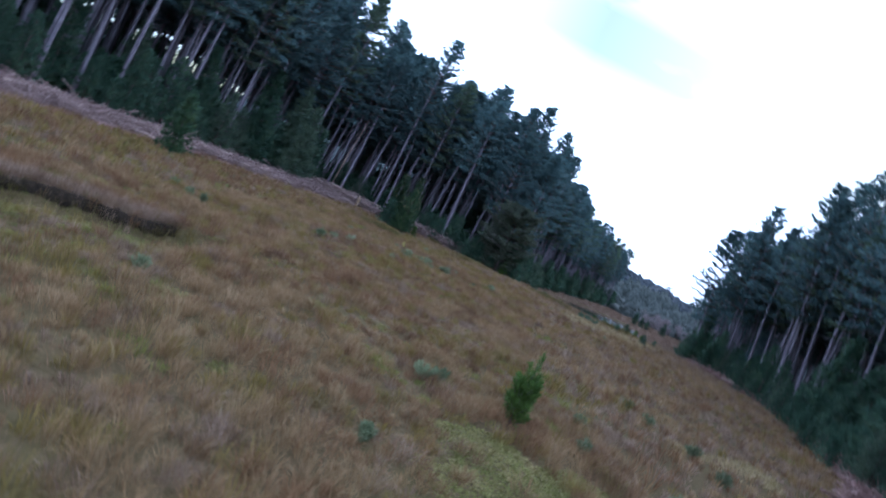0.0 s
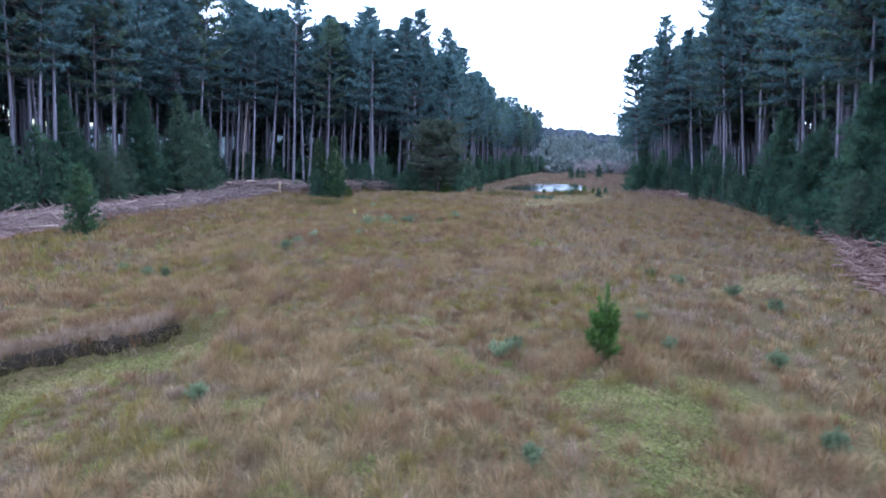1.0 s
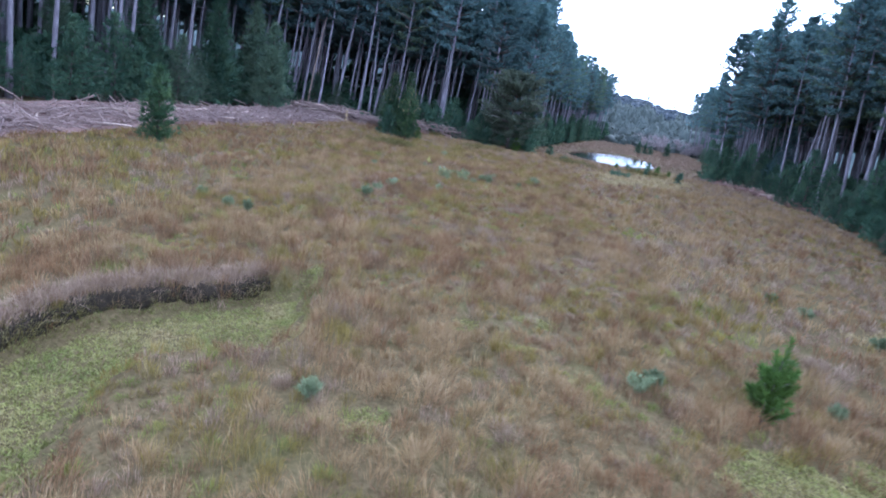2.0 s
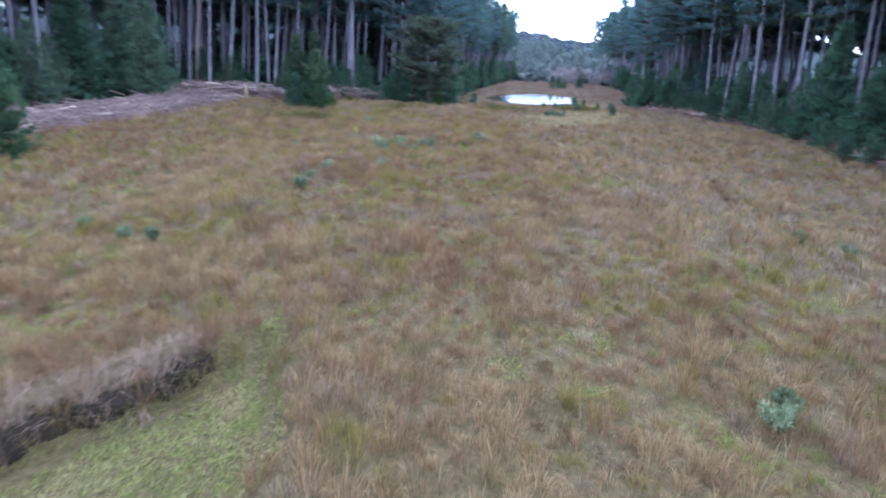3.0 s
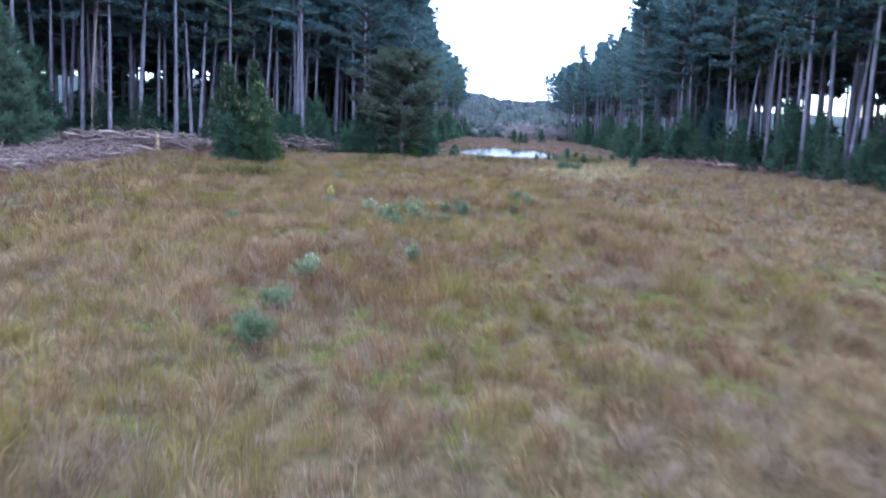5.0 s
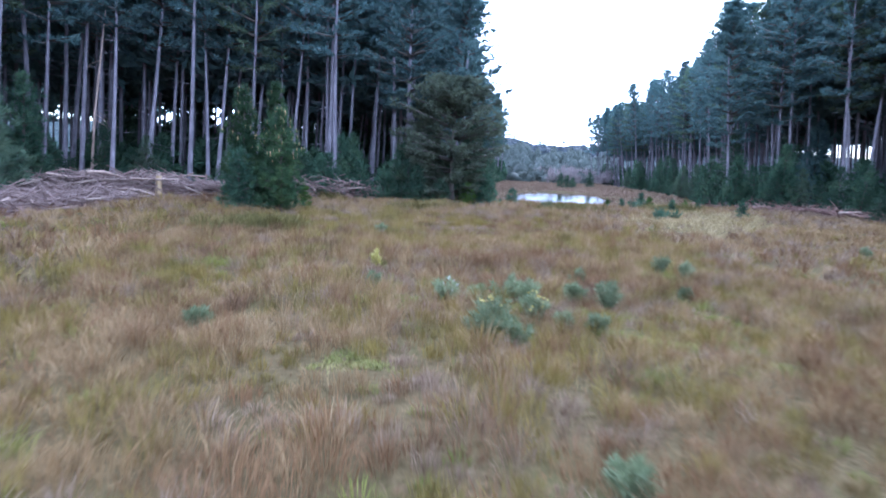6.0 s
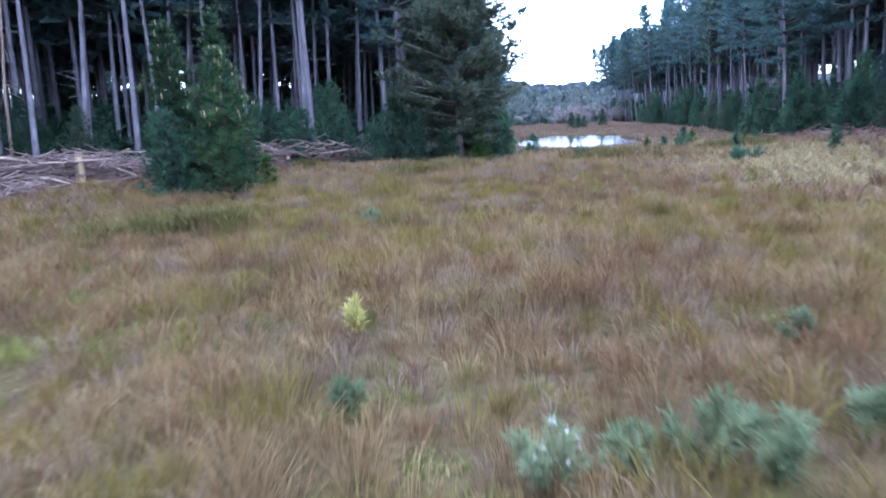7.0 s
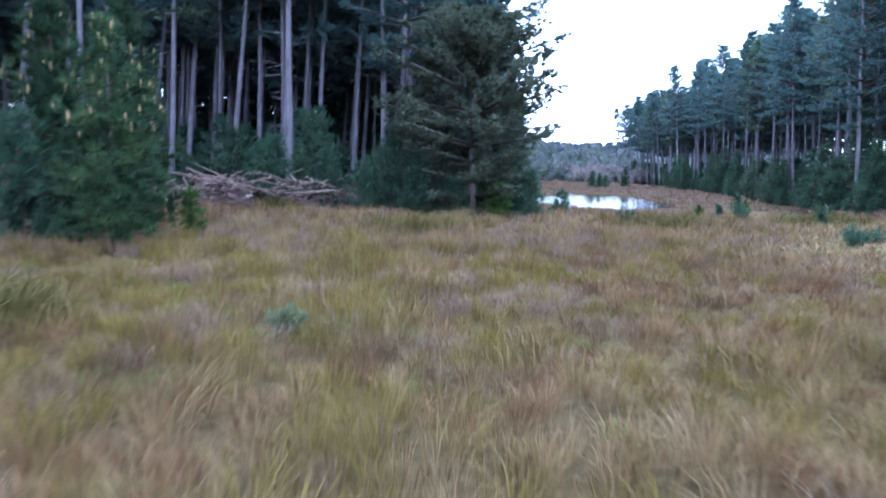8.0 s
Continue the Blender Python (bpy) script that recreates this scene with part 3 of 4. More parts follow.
def tussocks(name, X, Y, per, spread, height, width, mat, label, rng, stiff=1.0):
    """Fountain-shaped tussocks: blades rise from a tight crown, and the outer ones arch over."""
    n = len(X)
    a, q = rng.uniform(0, 2 * np.pi, n * per), np.sqrt(rng.random(n * per))
    R, H = np.repeat(spread, per), np.repeat(height, per)
    way = np.stack([np.cos(a), np.sin(a), 0 * a], 1)
    bx, by = np.repeat(X, per) + 0.5 * R * q * way[:, 0], np.repeat(Y, per) + 0.5 * R * q * way[:, 1]
    base = np.stack([bx, by, ground_z(bx, by) - 0.03], 1)
    own = np.repeat(np.concatenate([rng.normal(0, 0.12, (n, 2)), np.zeros((n, 1))], 1), per, 0)
    lean = own + way * (q * (0.3 + 0.75 * R) / stiff)[:, None]
    h = H * (1.05 - 0.3 * q ** 2) * rng.uniform(0.6, 1.15, n * per)
    geom = blades(base, h, width * rng.uniform(0.6, 1.4, n * per), lean, rng, 0.22)
    return tagged(new(name, mesh_of(name, *geom, mat)), label, "grass", kind="stuff")


def core(x, y):
    """The strip of meadow under and beside the path."""
    return (x > -14) & (x < np.where(y < 20, 10, 7)) & (y > 2) & (y < 74)


SPECIES = [("tan_tussock", M_TAN, "dry tan tussock grass with arching blades", 0.62), ("olive_tussock", M_OLIVE, "olive and yellowish tussock grass", 0.6), ("brown_tussock", M_BROWN, "dull brown tussock grass in dense clumps", 0.66),
           ("dead_tussock", M_MAUVE, "dead greyish brown grass in matted clumps", 0.5), ("lime_grass", M_LIME, "fresh lime green grass low between tussocks", 0.36)]


def species_at(x, y, rng):
    """Which grass grows where: drifts several metres wide, broken up clump by clump."""
    far_end = np.clip((y - 58) / 12, 0, 1)
    east = np.clip((x - 6) / 5, 0, 1)
    score = np.stack([
        0.10 + 0.34 * value_noise(x, y, 5.5, 61) + 0.5 * value_noise(x, y, 0.95, 71) + 0.12 * far_end + 0.08 * east,
        0.07 + 0.36 * value_noise(x, y, 6.5, 62) + 0.5 * value_noise(x, y, 1.1, 72) - 0.06 * east,
        0.08 + 0.34 * value_noise(x, y, 5.0, 63) + 0.5 * value_noise(x, y, 1.0, 73),
        0.00 + 0.3 * value_noise(x, y, 4.0, 64) + 0.55 * value_noise(x, y, 0.8, 74) + 0.2 * far_end + 0.2 * east,
        -0.09 + 0.32 * value_noise(x, y, 4.5, 65) + 0.6 * value_noise(x, y, 0.8, 75) - 0.1 * far_end - 0.15 * east])
    return np.argmax(score + rng.normal(0, 0.13, score.shape), 0)


for step, sel, per, width, grow in ((0.38, core, 66, 0.0044, 0.8), (0.56, lambda x, y: ~core(x, y), 30, 0.011, 0.88)):
    X, Y = scatter(-28, 36, -12, 90, step, rng)
    k = tall_mask(X, Y) & sel(X, Y)
    X, Y = X[k], Y[k]
    kind_of = species_at(X, Y, rng)
    lump = 0.4 + 0.6 * value_noise(X, Y, 3.2, 41) + 0.9 * value_noise(X, Y, 0.85, 43) ** 1.6
    for n, (nm, mat, lab, tall) in enumerate(SPECIES):
        k = kind_of == n
        size = lump[k] * rng.uniform(0.75, 1.25, k.sum())
        tussocks(nm, X[k], Y[k], per, 0.17 + 0.2 * size * rng.uniform(0.7, 1.2, k.sum()), grow * tall * size, width, mat, lab, rng, 1.3 if n == 1 else 1.0)
# thin bleached stalks that stand above the clumps
X, Y = scatter(-14, 7, 7, 74, 0.7, rng)
k = tall_mask(X, Y) & (value_noise(X, Y, 2.4, 81) > 0.5)
grass_stuff("dry_stalks", X[k], Y[k], 5, 0.25, 0.62, 0.003, M_STRAW, "thin bleached grass stalks above the tussocks", "grass", rng, fan=0.25)
# matted low grass that fills the gaps
X, Y = scatter(-15, 8, 6, 75, 0.33, rng)
k = tall_mask(X, Y)
grass_stuff("matted_grass", X[k], Y[k], 8, 0.24, 0.16, 0.007, M_BROWN, "low matted brown grass between the tussocks", "grass", rng, fan=1.0)
X, Y = scatter(4, 64, 88, 190, 0.8, rng)
k = tall_mask(X, Y)
X, Y = X[k], Y[k]
grass_stuff("sedge", X, Y, 14, 0.45, 0.6, 0.03, M_RUSSET, "russet sedge round the pond", "sedge", rng, hvar=(0.5 + value_noise(X, Y, 4, 42)) * np.where(Y < 112, 0.5, 0.85))
for poly, mat, lab, nm in ((INLET, M_LAWN, "short bright green grass in a damp hollow", "green_grass"), (LAWN, M_CLEARING, "short yellowish green grass in a clearing", "green_grass"),
                           (TRAIL, M_LAWN, "short green grass on a narrow trail", "green_grass"), *((q, M_CLEARING, "small lime green grassy gap among tussocks", "green_grass") for q in TUFTS), (STRIP, M_STRAW, "short pale grass along an old track", "track_grass"), (STRAW, M_STRAW, "short straw-coloured grass on a dry patch", "straw_grass"), (STRAW_NEAR, M_STRAW, "pale straw-coloured grass on a dry patch", "straw_grass")):
    p = np.asarray(poly)
    st = 0.13 if nm == "green_grass" else (0.25 if nm == "track_grass" else 0.5)
    X, Y = scatter(p[:, 0].min(), p[:, 0].max(), p[:, 1].min(), p[:, 1].max(), st, rng)
    k = inside(X, Y, poly) if poly is INLET else patch_at(X, Y, poly, STRAY.get(nm, 1.0) if poly is not TRAIL else 0.3)
    X, Y = X[k], Y[k]
    grass_stuff(nm, X, Y, 18 if st < 0.2 else 9, st * 0.9, 0.11 if st < 0.2 else (0.27 if st < 0.4 else 0.42), 0.008 + 0.02 * st, mat, lab, "grass", rng, fan=0.9)
# rush clumps, darker than the rest
rc = [(-11.4, 60.4, 2.4), (-10.2, 60.6, 1.6), (-8.5, 81.0, 1.3), (9.5, 76.0, 2.5), (20.0, 79.0, 2.5), (-2.0, 72.5, 2.0)]
X = np.concatenate([x + r * rng.normal(0, 0.5, int(40 * r)) for x, y, r in rc])
Y = np.concatenate([y + 0.45 * r * rng.normal(0, 0.5, int(40 * r)) for x, y, r in rc])
grass_stuff("rush", X, Y, 26, 0.3, 0.85, 0.01, M_REED, "dark olive rush clumps in the meadow", "rush", rng)
# grass that overhangs the dark bank face
X = np.repeat(bx, 10) + rng.normal(-0.45, 0.22, 400)
Y = np.repeat(by, 10) + rng.normal(0.32, 0.22, 400)
grass_stuff("bank_grass", X, Y, 20, 0.2, 0.55, 0.006, M_MAUVE, "dry grass overhanging the dark-faced inlet bank", "grass", rng)
X = np.repeat(bx, 9) + rng.normal(-0.05, 0.08, 360)
Y = np.repeat(by, 9) + rng.normal(0.05, 0.08, 360)
grass_stuff("bank_grass", X, Y, 9, 0.16, 0.42, 0.006, M_REED, "dark rush hanging over the inlet bank", "grass", rng, lean=(0.4, -0.35, 0.0), hvar=0.35 + 0.9 * value_noise(X, Y, 0.5, 91))

# ---------- pines ----------
def limb_geom(limbs, sides=3):
    return join([tube([a, c], [r, r * 0.4], sides) for a, b, c, r in limbs])


def crown_of(H, base, R, whorl, per, clumps, leaves, length, width, rng, ragged=0.3, droop=0.0, wide_at=0.25, cone=1.15):
    """Flat tiers of needle clumps along whorled limbs, closing to a pointed top; also the limbs."""
    C, D, limbs = [], [], []
    z = base
    while z < H - 0.3:
        t = (z - base) / (H - base)
        reach = R * (0.62 + 0.38 * t / wide_at) if t < wide_at else R * (1 - ((t - wide_at) / (1 - wide_at)) ** cone * 0.9)
        a0 = rng.uniform(0, 6.28)
        tilt = rng.normal(0, 0.08)
        for i in range(per):
            if rng.random() < 0.06 + ragged * 0.3 * (1 - t):
                continue
            a = a0 + i * 6.283 / per + rng.normal(0, 0.25)
            L = reach * rng.uniform(1 - ragged, 1 + ragged * 0.7)
            d = np.array([np.cos(a), np.sin(a), -droop + 0.06 + 0.5 * t + rng.normal(0, 0.06)])
            st = np.array([0, 0, z + rng.normal(0, whorl * 0.08) + tilt * np.cos(a)])
            n = max(4, int(round(clumps * (0.55 + 0.45 * L / R))))
            s = np.linspace(0.25, 1, n) ** 0.75
            pts = st + d * (L * s)[:, None]
            pts[:, 2] += 0.11 * L * s ** 2
            pts += rng.normal(0, 1, pts.shape) * np.array([0.15, 0.15, 0.05]) * (min(L, 2.2) * 0.55 + 0.25)
            C.append(pts)
            D.append(np.tile(d * [0.8, 0.8, 0.5] + [0, 0, 0.28], (n, 1)) + rng.normal(0, 0.25, (n, 3)))
            limbs.append((st, st + d * L * 0.5, st + d * L * 0.92 + [0, 0, 0.1 * L], 0.03 + 0.016 * L))
        z += whorl * rng.uniform(0.85, 1.15) * (1.0 if t < 0.65 else 0.5)
    top = np.stack([rng.normal(0, 0.08, 9), rng.normal(0, 0.08, 9), H - np.linspace(0.2, 1.4, 9)], 1)
    C.append(top)
    D.append(np.tile([0, 0, 2.0], (9, 1)) + rng.normal(0, 0.5, (9, 3)))
    return sprigs(np.concatenate(C), np.concatenate(D), leaves, length, width, 0.75, rng, True, 0.8), limbs


def trunk_geom(H, r, rng, bend=0.25, sides=8, steps=9):
    z = np.linspace(-0.15, H, steps)
    ph = rng.uniform(0, 6.28, 2)
    w = bend * np.sin(z / H * 3.0 + ph[0]) - bend * np.sin(ph[0])
    u = bend * np.sin(z / H * 2.3 + ph[1]) - bend * np.sin(ph[1])
    rr = r * (1 - 0.88 * (z / H).clip(0, 1) ** 1.1)
    rr[0] *= 1.35
    return tube(np.stack([w * z / H, u * z / H, z], 1), rr, sides, 0.04, rng)


def tall_pine(seed, H=25.0, base=12.0, R=3.1, mat=None, label="", r=0.2, dead=12, wide_at=0.25, rich=False):
    rng = np.random.default_rng(seed)
    top = tagged(new("pine_tree"), label or "tall mature pine, bare grey trunk under a dark green crown", "pine tree", "plantation pines")
    geom, limbs = crown_of(H, base, 1.12 * R, 1.3, 7, 9, 18 if dead > 20 else 13, 0.5, 0.05 if dead > 20 else 0.06, rng, wide_at=wide_at)
    if rich:
        geom, limbs = crown_of(H, base, 1.12 * R, 1.0, 8, 20, 22, 0.36, 0.034, rng, 0.38, wide_at=wide_at)
    snags = []
    for _ in range(dead):
        z, a, L = rng.uniform(base * 0.3, base), rng.uniform(0, 6.28), rng.uniform(0.5, 2.3)
        st = np.array([0, 0, z])
        d = np.array([np.cos(a), np.sin(a), rng.uniform(-0.25, 0.35)])
        snags.append((st, st + d * L * 0.5, st + d * L, 0.022))
    trunk = join([trunk_geom(H * 0.96, r, rng)] + [limb_geom(snags)] if snags else [trunk_geom(H * 0.96, r, rng)])
    part("trunk", trunk, M_BARK, top, "pale bark tinted violet-grey for haze, with dead branch stubs", True)
    part("branchwork", limb_geom(limbs), M_LIMB, top, kind="stuff")
    part("crown", geom, mat or M_PINE, top, "dark green needle clumps in flat layers")
    return top


def young_geom(rng, H, R, fine, base, slim=0.75):
    C, D, limbs = [], [], []
    z = base * H
    while z < H * 0.97:
        t = z / H
        reach = R * (1 - t) ** slim * (0.75 + 0.25 * min(1, t * 6))
        a0 = rng.uniform(0, 6.28)
        nb = 7 if t < 0.6 else 5
        for i in range(nb):
            a = a0 + i * 6.283 / nb + rng.normal(0, 0.3)
            L = reach * rng.uniform(0.65, 1.15)
            d = np.array([np.cos(a), np.sin(a), 0.2 + 0.45 * t])
            st = np.array([0, 0, z])
            nc = max(2, int(2 + L * 2.2 * fine))
            s = np.linspace(0.25, 1, nc)
            C.append(st + d * (L * s)[:, None] + rng.normal(0, 0.06 + 0.05 * L, (nc, 3)))
            D.append(np.tile([d[0] * 0.55, d[1] * 0.55, 0.7], (nc, 1)) + rng.normal(0, 0.25, (nc, 3)))
            limbs.append((st, st + d * L * 0.5, st + d * L, 0.012 + 0.006 * L))
        z += (0.26 + 0.035 * H) / fine ** 0.5 * rng.uniform(0.8, 1.2)
    C.append(np.array([[0, 0, H * 0.93], [0, 0, H * 0.97], [0, 0, H * 0.88]]))
    D.append(np.array([[0, 0, 1.0]] * 3))
    return C, D, limbs


def young_pine(seed, H=5.0, R=1.5, fine=1.0, mat=None, label="", candles=0, base=0.06, group="young pines", slim=0.75, leaf=1.0):
    rng = np.random.default_rng(seed)
    top = tagged(new("young_pine"), label or "bushy young pine with dense blue-green needles to the ground", "young pine", group)
    C, D, limbs = young_geom(rng, H, R, fine, base, slim)
    k = (0.24 + 0.04 * H) * leaf
    part("trunk", tube([(0, 0, -0.1), (0.02, 0.03, H * 0.5), (0, 0, H)], [0.03 + 0.012 * H, 0.015 + 0.008 * H, 0.01], 6), M_LIMB, top, "brown bark", True)
    if fine > 1.1:
        part("branchwork", limb_geom(limbs), M_LIMB, top, kind="stuff")
    part("crown", sprigs(np.concatenate(C), np.concatenate(D), int((10 if fine < 1.1 else 17) * fine), 1.1 * k / fine ** 0.4, (0.1 if fine < 1.1 else 0.06) * k / fine ** 0.4, 0.55, rng, True), mat or M_YOUNG, top)
    if candles:
        ends = np.concatenate([c[-1:] for c in C if c[-1, 2] > H * 0.5])
        ends = (ends * [1.08, 1.08, 1.0])[rng.permutation(len(ends))[:candles]]
        for e in ends:
            L = rng.uniform(0.16, 0.3)
            part("candle", tube([e, e + [0.01, 0, 0.4 * L], e + [0, 0, L]], [0.02, 0.028, 0.01], 5), M_CONE, top)
    return top


def along(line, step, rng):
    p = np.asarray(line, float)
    s = np.r_[0, np.cumsum(np.hypot(*np.diff(p, axis=0).T))]
    t = np.arange(0, s[-1], step)
    t = t + rng.uniform(-0.35, 0.35, len(t)) * step
    return np.interp(t, s, p[:, 0]), np.interp(t, s, p[:, 1])


def put(ob, x, y, turn=0.0, lean=0.0):
    ob.matrix_basis = pose(x, y, float(ground_z(x, y)), 0, lean, turn)
    return ob


def plant(protos, x, y, rng, scale=(0.9, 1.08), lean=1.2, tip=0.0):
    src = protos[int(rng.integers(len(protos)))]
    s = rng.uniform(*scale)
    m = pose(x, y, float(ground_z(x, y)), rng.normal(0, lean), tip + rng.normal(0, lean), 0) @ pose(0, 0, 0, 0, 0, rng.uniform(0, 360)) @ Matrix.Diagonal((s, s, s, 1))
    return copy_thing(src, m)


def height_at(x, y, east):
    """The stand is lower towards the far end of the valley, and on the west side towards the point by the pond."""
    if east:
        return float(np.interp(y, [55, 75, 88, 100, 125, 170, 220], [1.0, 1.0, 0.95, 0.92, 0.87, 0.8, 0.76]))
    tall = float(np.interp(y, [55, 80, 86, 92, 100, 112, 140, 200], [1.15, 1.04, 0.99, 0.95, 0.92, 0.88, 0.82, 0.74]))
    return tall * float(np.interp(x, [-20, -8, 0], [1.13, 1.0, 0.95])) if y > 78 else tall


rng = np.random.default_rng(77)
FRONT = [tall_pine(101, 25.5, 12.5, 3.3), tall_pine(102, 24.0, 11.5, 3.1), tall_pine(103, 27.0, 13.5, 3.2), tall_pine(104, 24.0, 12.0, 2.9, wide_at=0.2),
         tall_pine(105, 25.0, 11.0, 3.2, M_PINE_OLD), tall_pine(106, 26.0, 14.0, 2.8, wide_at=0.4)]
BUSH = [young_pine(121, 4.6, 1.6, 1.4, leaf=0.8), young_pine(122, 3.2, 1.3, 1.4, leaf=0.8), young_pine(123, 6.2, 1.8, 1.4, leaf=0.8), young_pine(124, 2.2, 0.95, 1.4, leaf=0.85), young_pine(125, 7.5, 2.0, 1.4, leaf=0.8), young_pine(126, 5.2, 1.9, 1.4, mat=M_PINE_OLD, leaf=0.8)]
for ob, (x, y) in zip(FRONT + BUSH, [(-38.5, 58), (-33.5, 78), (-20, 92), (38.5, 66), (39.5, 80), (37, 50), (-38.5, 47), (37.3, 60), (-33, 76), (35.5, 52.5), (40.5, 90), (-36, 65)]):
    put(ob, x, y, 40 * x)

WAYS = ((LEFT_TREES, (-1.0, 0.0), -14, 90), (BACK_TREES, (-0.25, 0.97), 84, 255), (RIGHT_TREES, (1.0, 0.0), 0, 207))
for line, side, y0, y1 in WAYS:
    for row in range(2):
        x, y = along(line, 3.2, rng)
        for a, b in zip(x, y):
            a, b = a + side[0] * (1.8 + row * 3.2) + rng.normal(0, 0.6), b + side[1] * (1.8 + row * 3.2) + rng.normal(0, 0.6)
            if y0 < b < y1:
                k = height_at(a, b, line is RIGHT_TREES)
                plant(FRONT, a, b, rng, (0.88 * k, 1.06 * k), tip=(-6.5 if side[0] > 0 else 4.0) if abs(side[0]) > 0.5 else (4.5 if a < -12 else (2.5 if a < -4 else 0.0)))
    for row, step in ((0, 1.6 if line is RIGHT_TREES else 1.75),):
        x, y = along(line, step, rng)
        for a, b in zip(x, y):
            k = rng.normal(-0.3, 0.9) if line is not LEFT_TREES else rng.normal(0.5, 0.8)
            a, b = a + side[0] * k, b + side[1] * k
            if max(y0, 8) < b < min(y1, 160):
                plant(BUSH, a, b, rng, (0.85, 1.45) if line is LEFT_TREES else (0.55, 1.12), 3)


DEEP_TREES = [(-31, 89), (-36, 152)]


def stand_geom(rng):
    """The inner rows of the stand as one mass of trunks and crowns."""
    T, K, B = [], [], []
    kinds = []
    for n in range(5):
        r = np.random.default_rng(300 + n)
        H, base = r.uniform(22, 26), r.uniform(9.0, 12.5)
        crown, _ = crown_of(H, base, 3.4, 2.1, 5, 4, 4, 1.3, 0.46, r)
        kinds.append((tube([(0, 0, -0.1), (0.1, 0, H * 0.5), (0, 0.1, H * 0.95)], [0.2, 0.14, 0.03], 5), crown))
    for n in range(3):
        r = np.random.default_rng(320 + n)
        C, D, _ = young_geom(r, 3.0 + n, 1.8, 0.5, 0.08)
        kinds.append((tube([(0, 0, -0.1), (0, 0, 2.0), (0, 0, 3.5)], [0.06, 0.04, 0.01], 4), sprigs(np.concatenate(C), np.concatenate(D), 7, 0.75, 0.15, 0.6, r, True)))
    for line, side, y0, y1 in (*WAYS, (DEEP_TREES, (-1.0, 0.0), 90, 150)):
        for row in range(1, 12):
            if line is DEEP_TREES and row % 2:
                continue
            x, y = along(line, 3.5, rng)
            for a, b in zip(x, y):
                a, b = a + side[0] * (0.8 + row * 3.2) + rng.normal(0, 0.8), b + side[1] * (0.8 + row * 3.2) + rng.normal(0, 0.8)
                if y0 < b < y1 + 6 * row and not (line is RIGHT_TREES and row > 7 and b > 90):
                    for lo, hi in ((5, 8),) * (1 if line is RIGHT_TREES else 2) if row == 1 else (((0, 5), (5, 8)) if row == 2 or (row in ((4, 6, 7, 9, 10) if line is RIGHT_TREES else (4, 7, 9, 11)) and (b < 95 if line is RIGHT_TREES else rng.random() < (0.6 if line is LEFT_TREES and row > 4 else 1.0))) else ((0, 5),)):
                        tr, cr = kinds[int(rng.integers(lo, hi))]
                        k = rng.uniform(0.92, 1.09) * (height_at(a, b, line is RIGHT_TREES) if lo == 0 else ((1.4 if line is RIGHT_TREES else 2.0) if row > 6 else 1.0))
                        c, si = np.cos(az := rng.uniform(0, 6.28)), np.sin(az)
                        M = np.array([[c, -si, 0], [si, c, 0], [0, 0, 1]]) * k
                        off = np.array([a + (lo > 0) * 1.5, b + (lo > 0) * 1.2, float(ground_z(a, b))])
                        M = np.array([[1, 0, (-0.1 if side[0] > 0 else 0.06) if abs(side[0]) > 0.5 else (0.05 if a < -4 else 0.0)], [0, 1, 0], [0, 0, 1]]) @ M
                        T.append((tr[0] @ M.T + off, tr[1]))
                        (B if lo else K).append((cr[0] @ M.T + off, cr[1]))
    return join(T), join(K), join(B)


st_trunks, st_crowns, st_bushes = stand_geom(rng)
stand = new("pine_stand", mesh_of("pine_stand", *join([st_trunks, st_crowns, st_bushes]), M_BARK))
stand.data.materials.append(M_PINE)
stand.data.materials.append(M_YOUNG)
stand.data.polygons.foreach_set("material_index", np.r_[np.zeros(len(st_trunks[1])), np.ones(len(st_crowns[1])), np.full(len(st_bushes[1]), 2)].astype(np.int32))
tagged(stand, "dense dark inner rows of the pine plantation", "pine forest", kind="stuff")

# ---------- single trees at the meadow's edge ----------
M_HERO = needle_material("meadow_pine_needles", (0.022, 0.05, 0.026), (0.046, 0.086, 0.038), (0.11, 0.155, 0.06))
put(young_pine(201, 4.7, 1.25, 1.3, M_HERO, label="small conical young pine standing in the meadow grass", group="meadow pines"), -22.5, 38.0)
put(young_pine(202, 5.7, 1.5, 2.2, M_HERO, leaf=0.8, label="bushy young pine with tan candles at its top", candles=170, group="meadow pines", slim=0.55), -10.6, 67.4)
put(young_pine(203, 7.2, 1.5, 1.9, M_HERO, leaf=0.85, label="taller young pine behind a bushier one, tan candles on top", candles=40, group="meadow pines"), -12.9, 69.6)
put(young_pine(205, 7.6, 1.4, 1.9, M_HERO, leaf=0.85, label="tall pointed young pine with a few tan candles", candles=30, group="meadow pines"), -11.2, 70.2)
put(young_pine(204, 3.4, 1.1, 1.2, label="low bushy pine beside a taller one", group="meadow pines", slim=0.55), -12.9, 67.7)
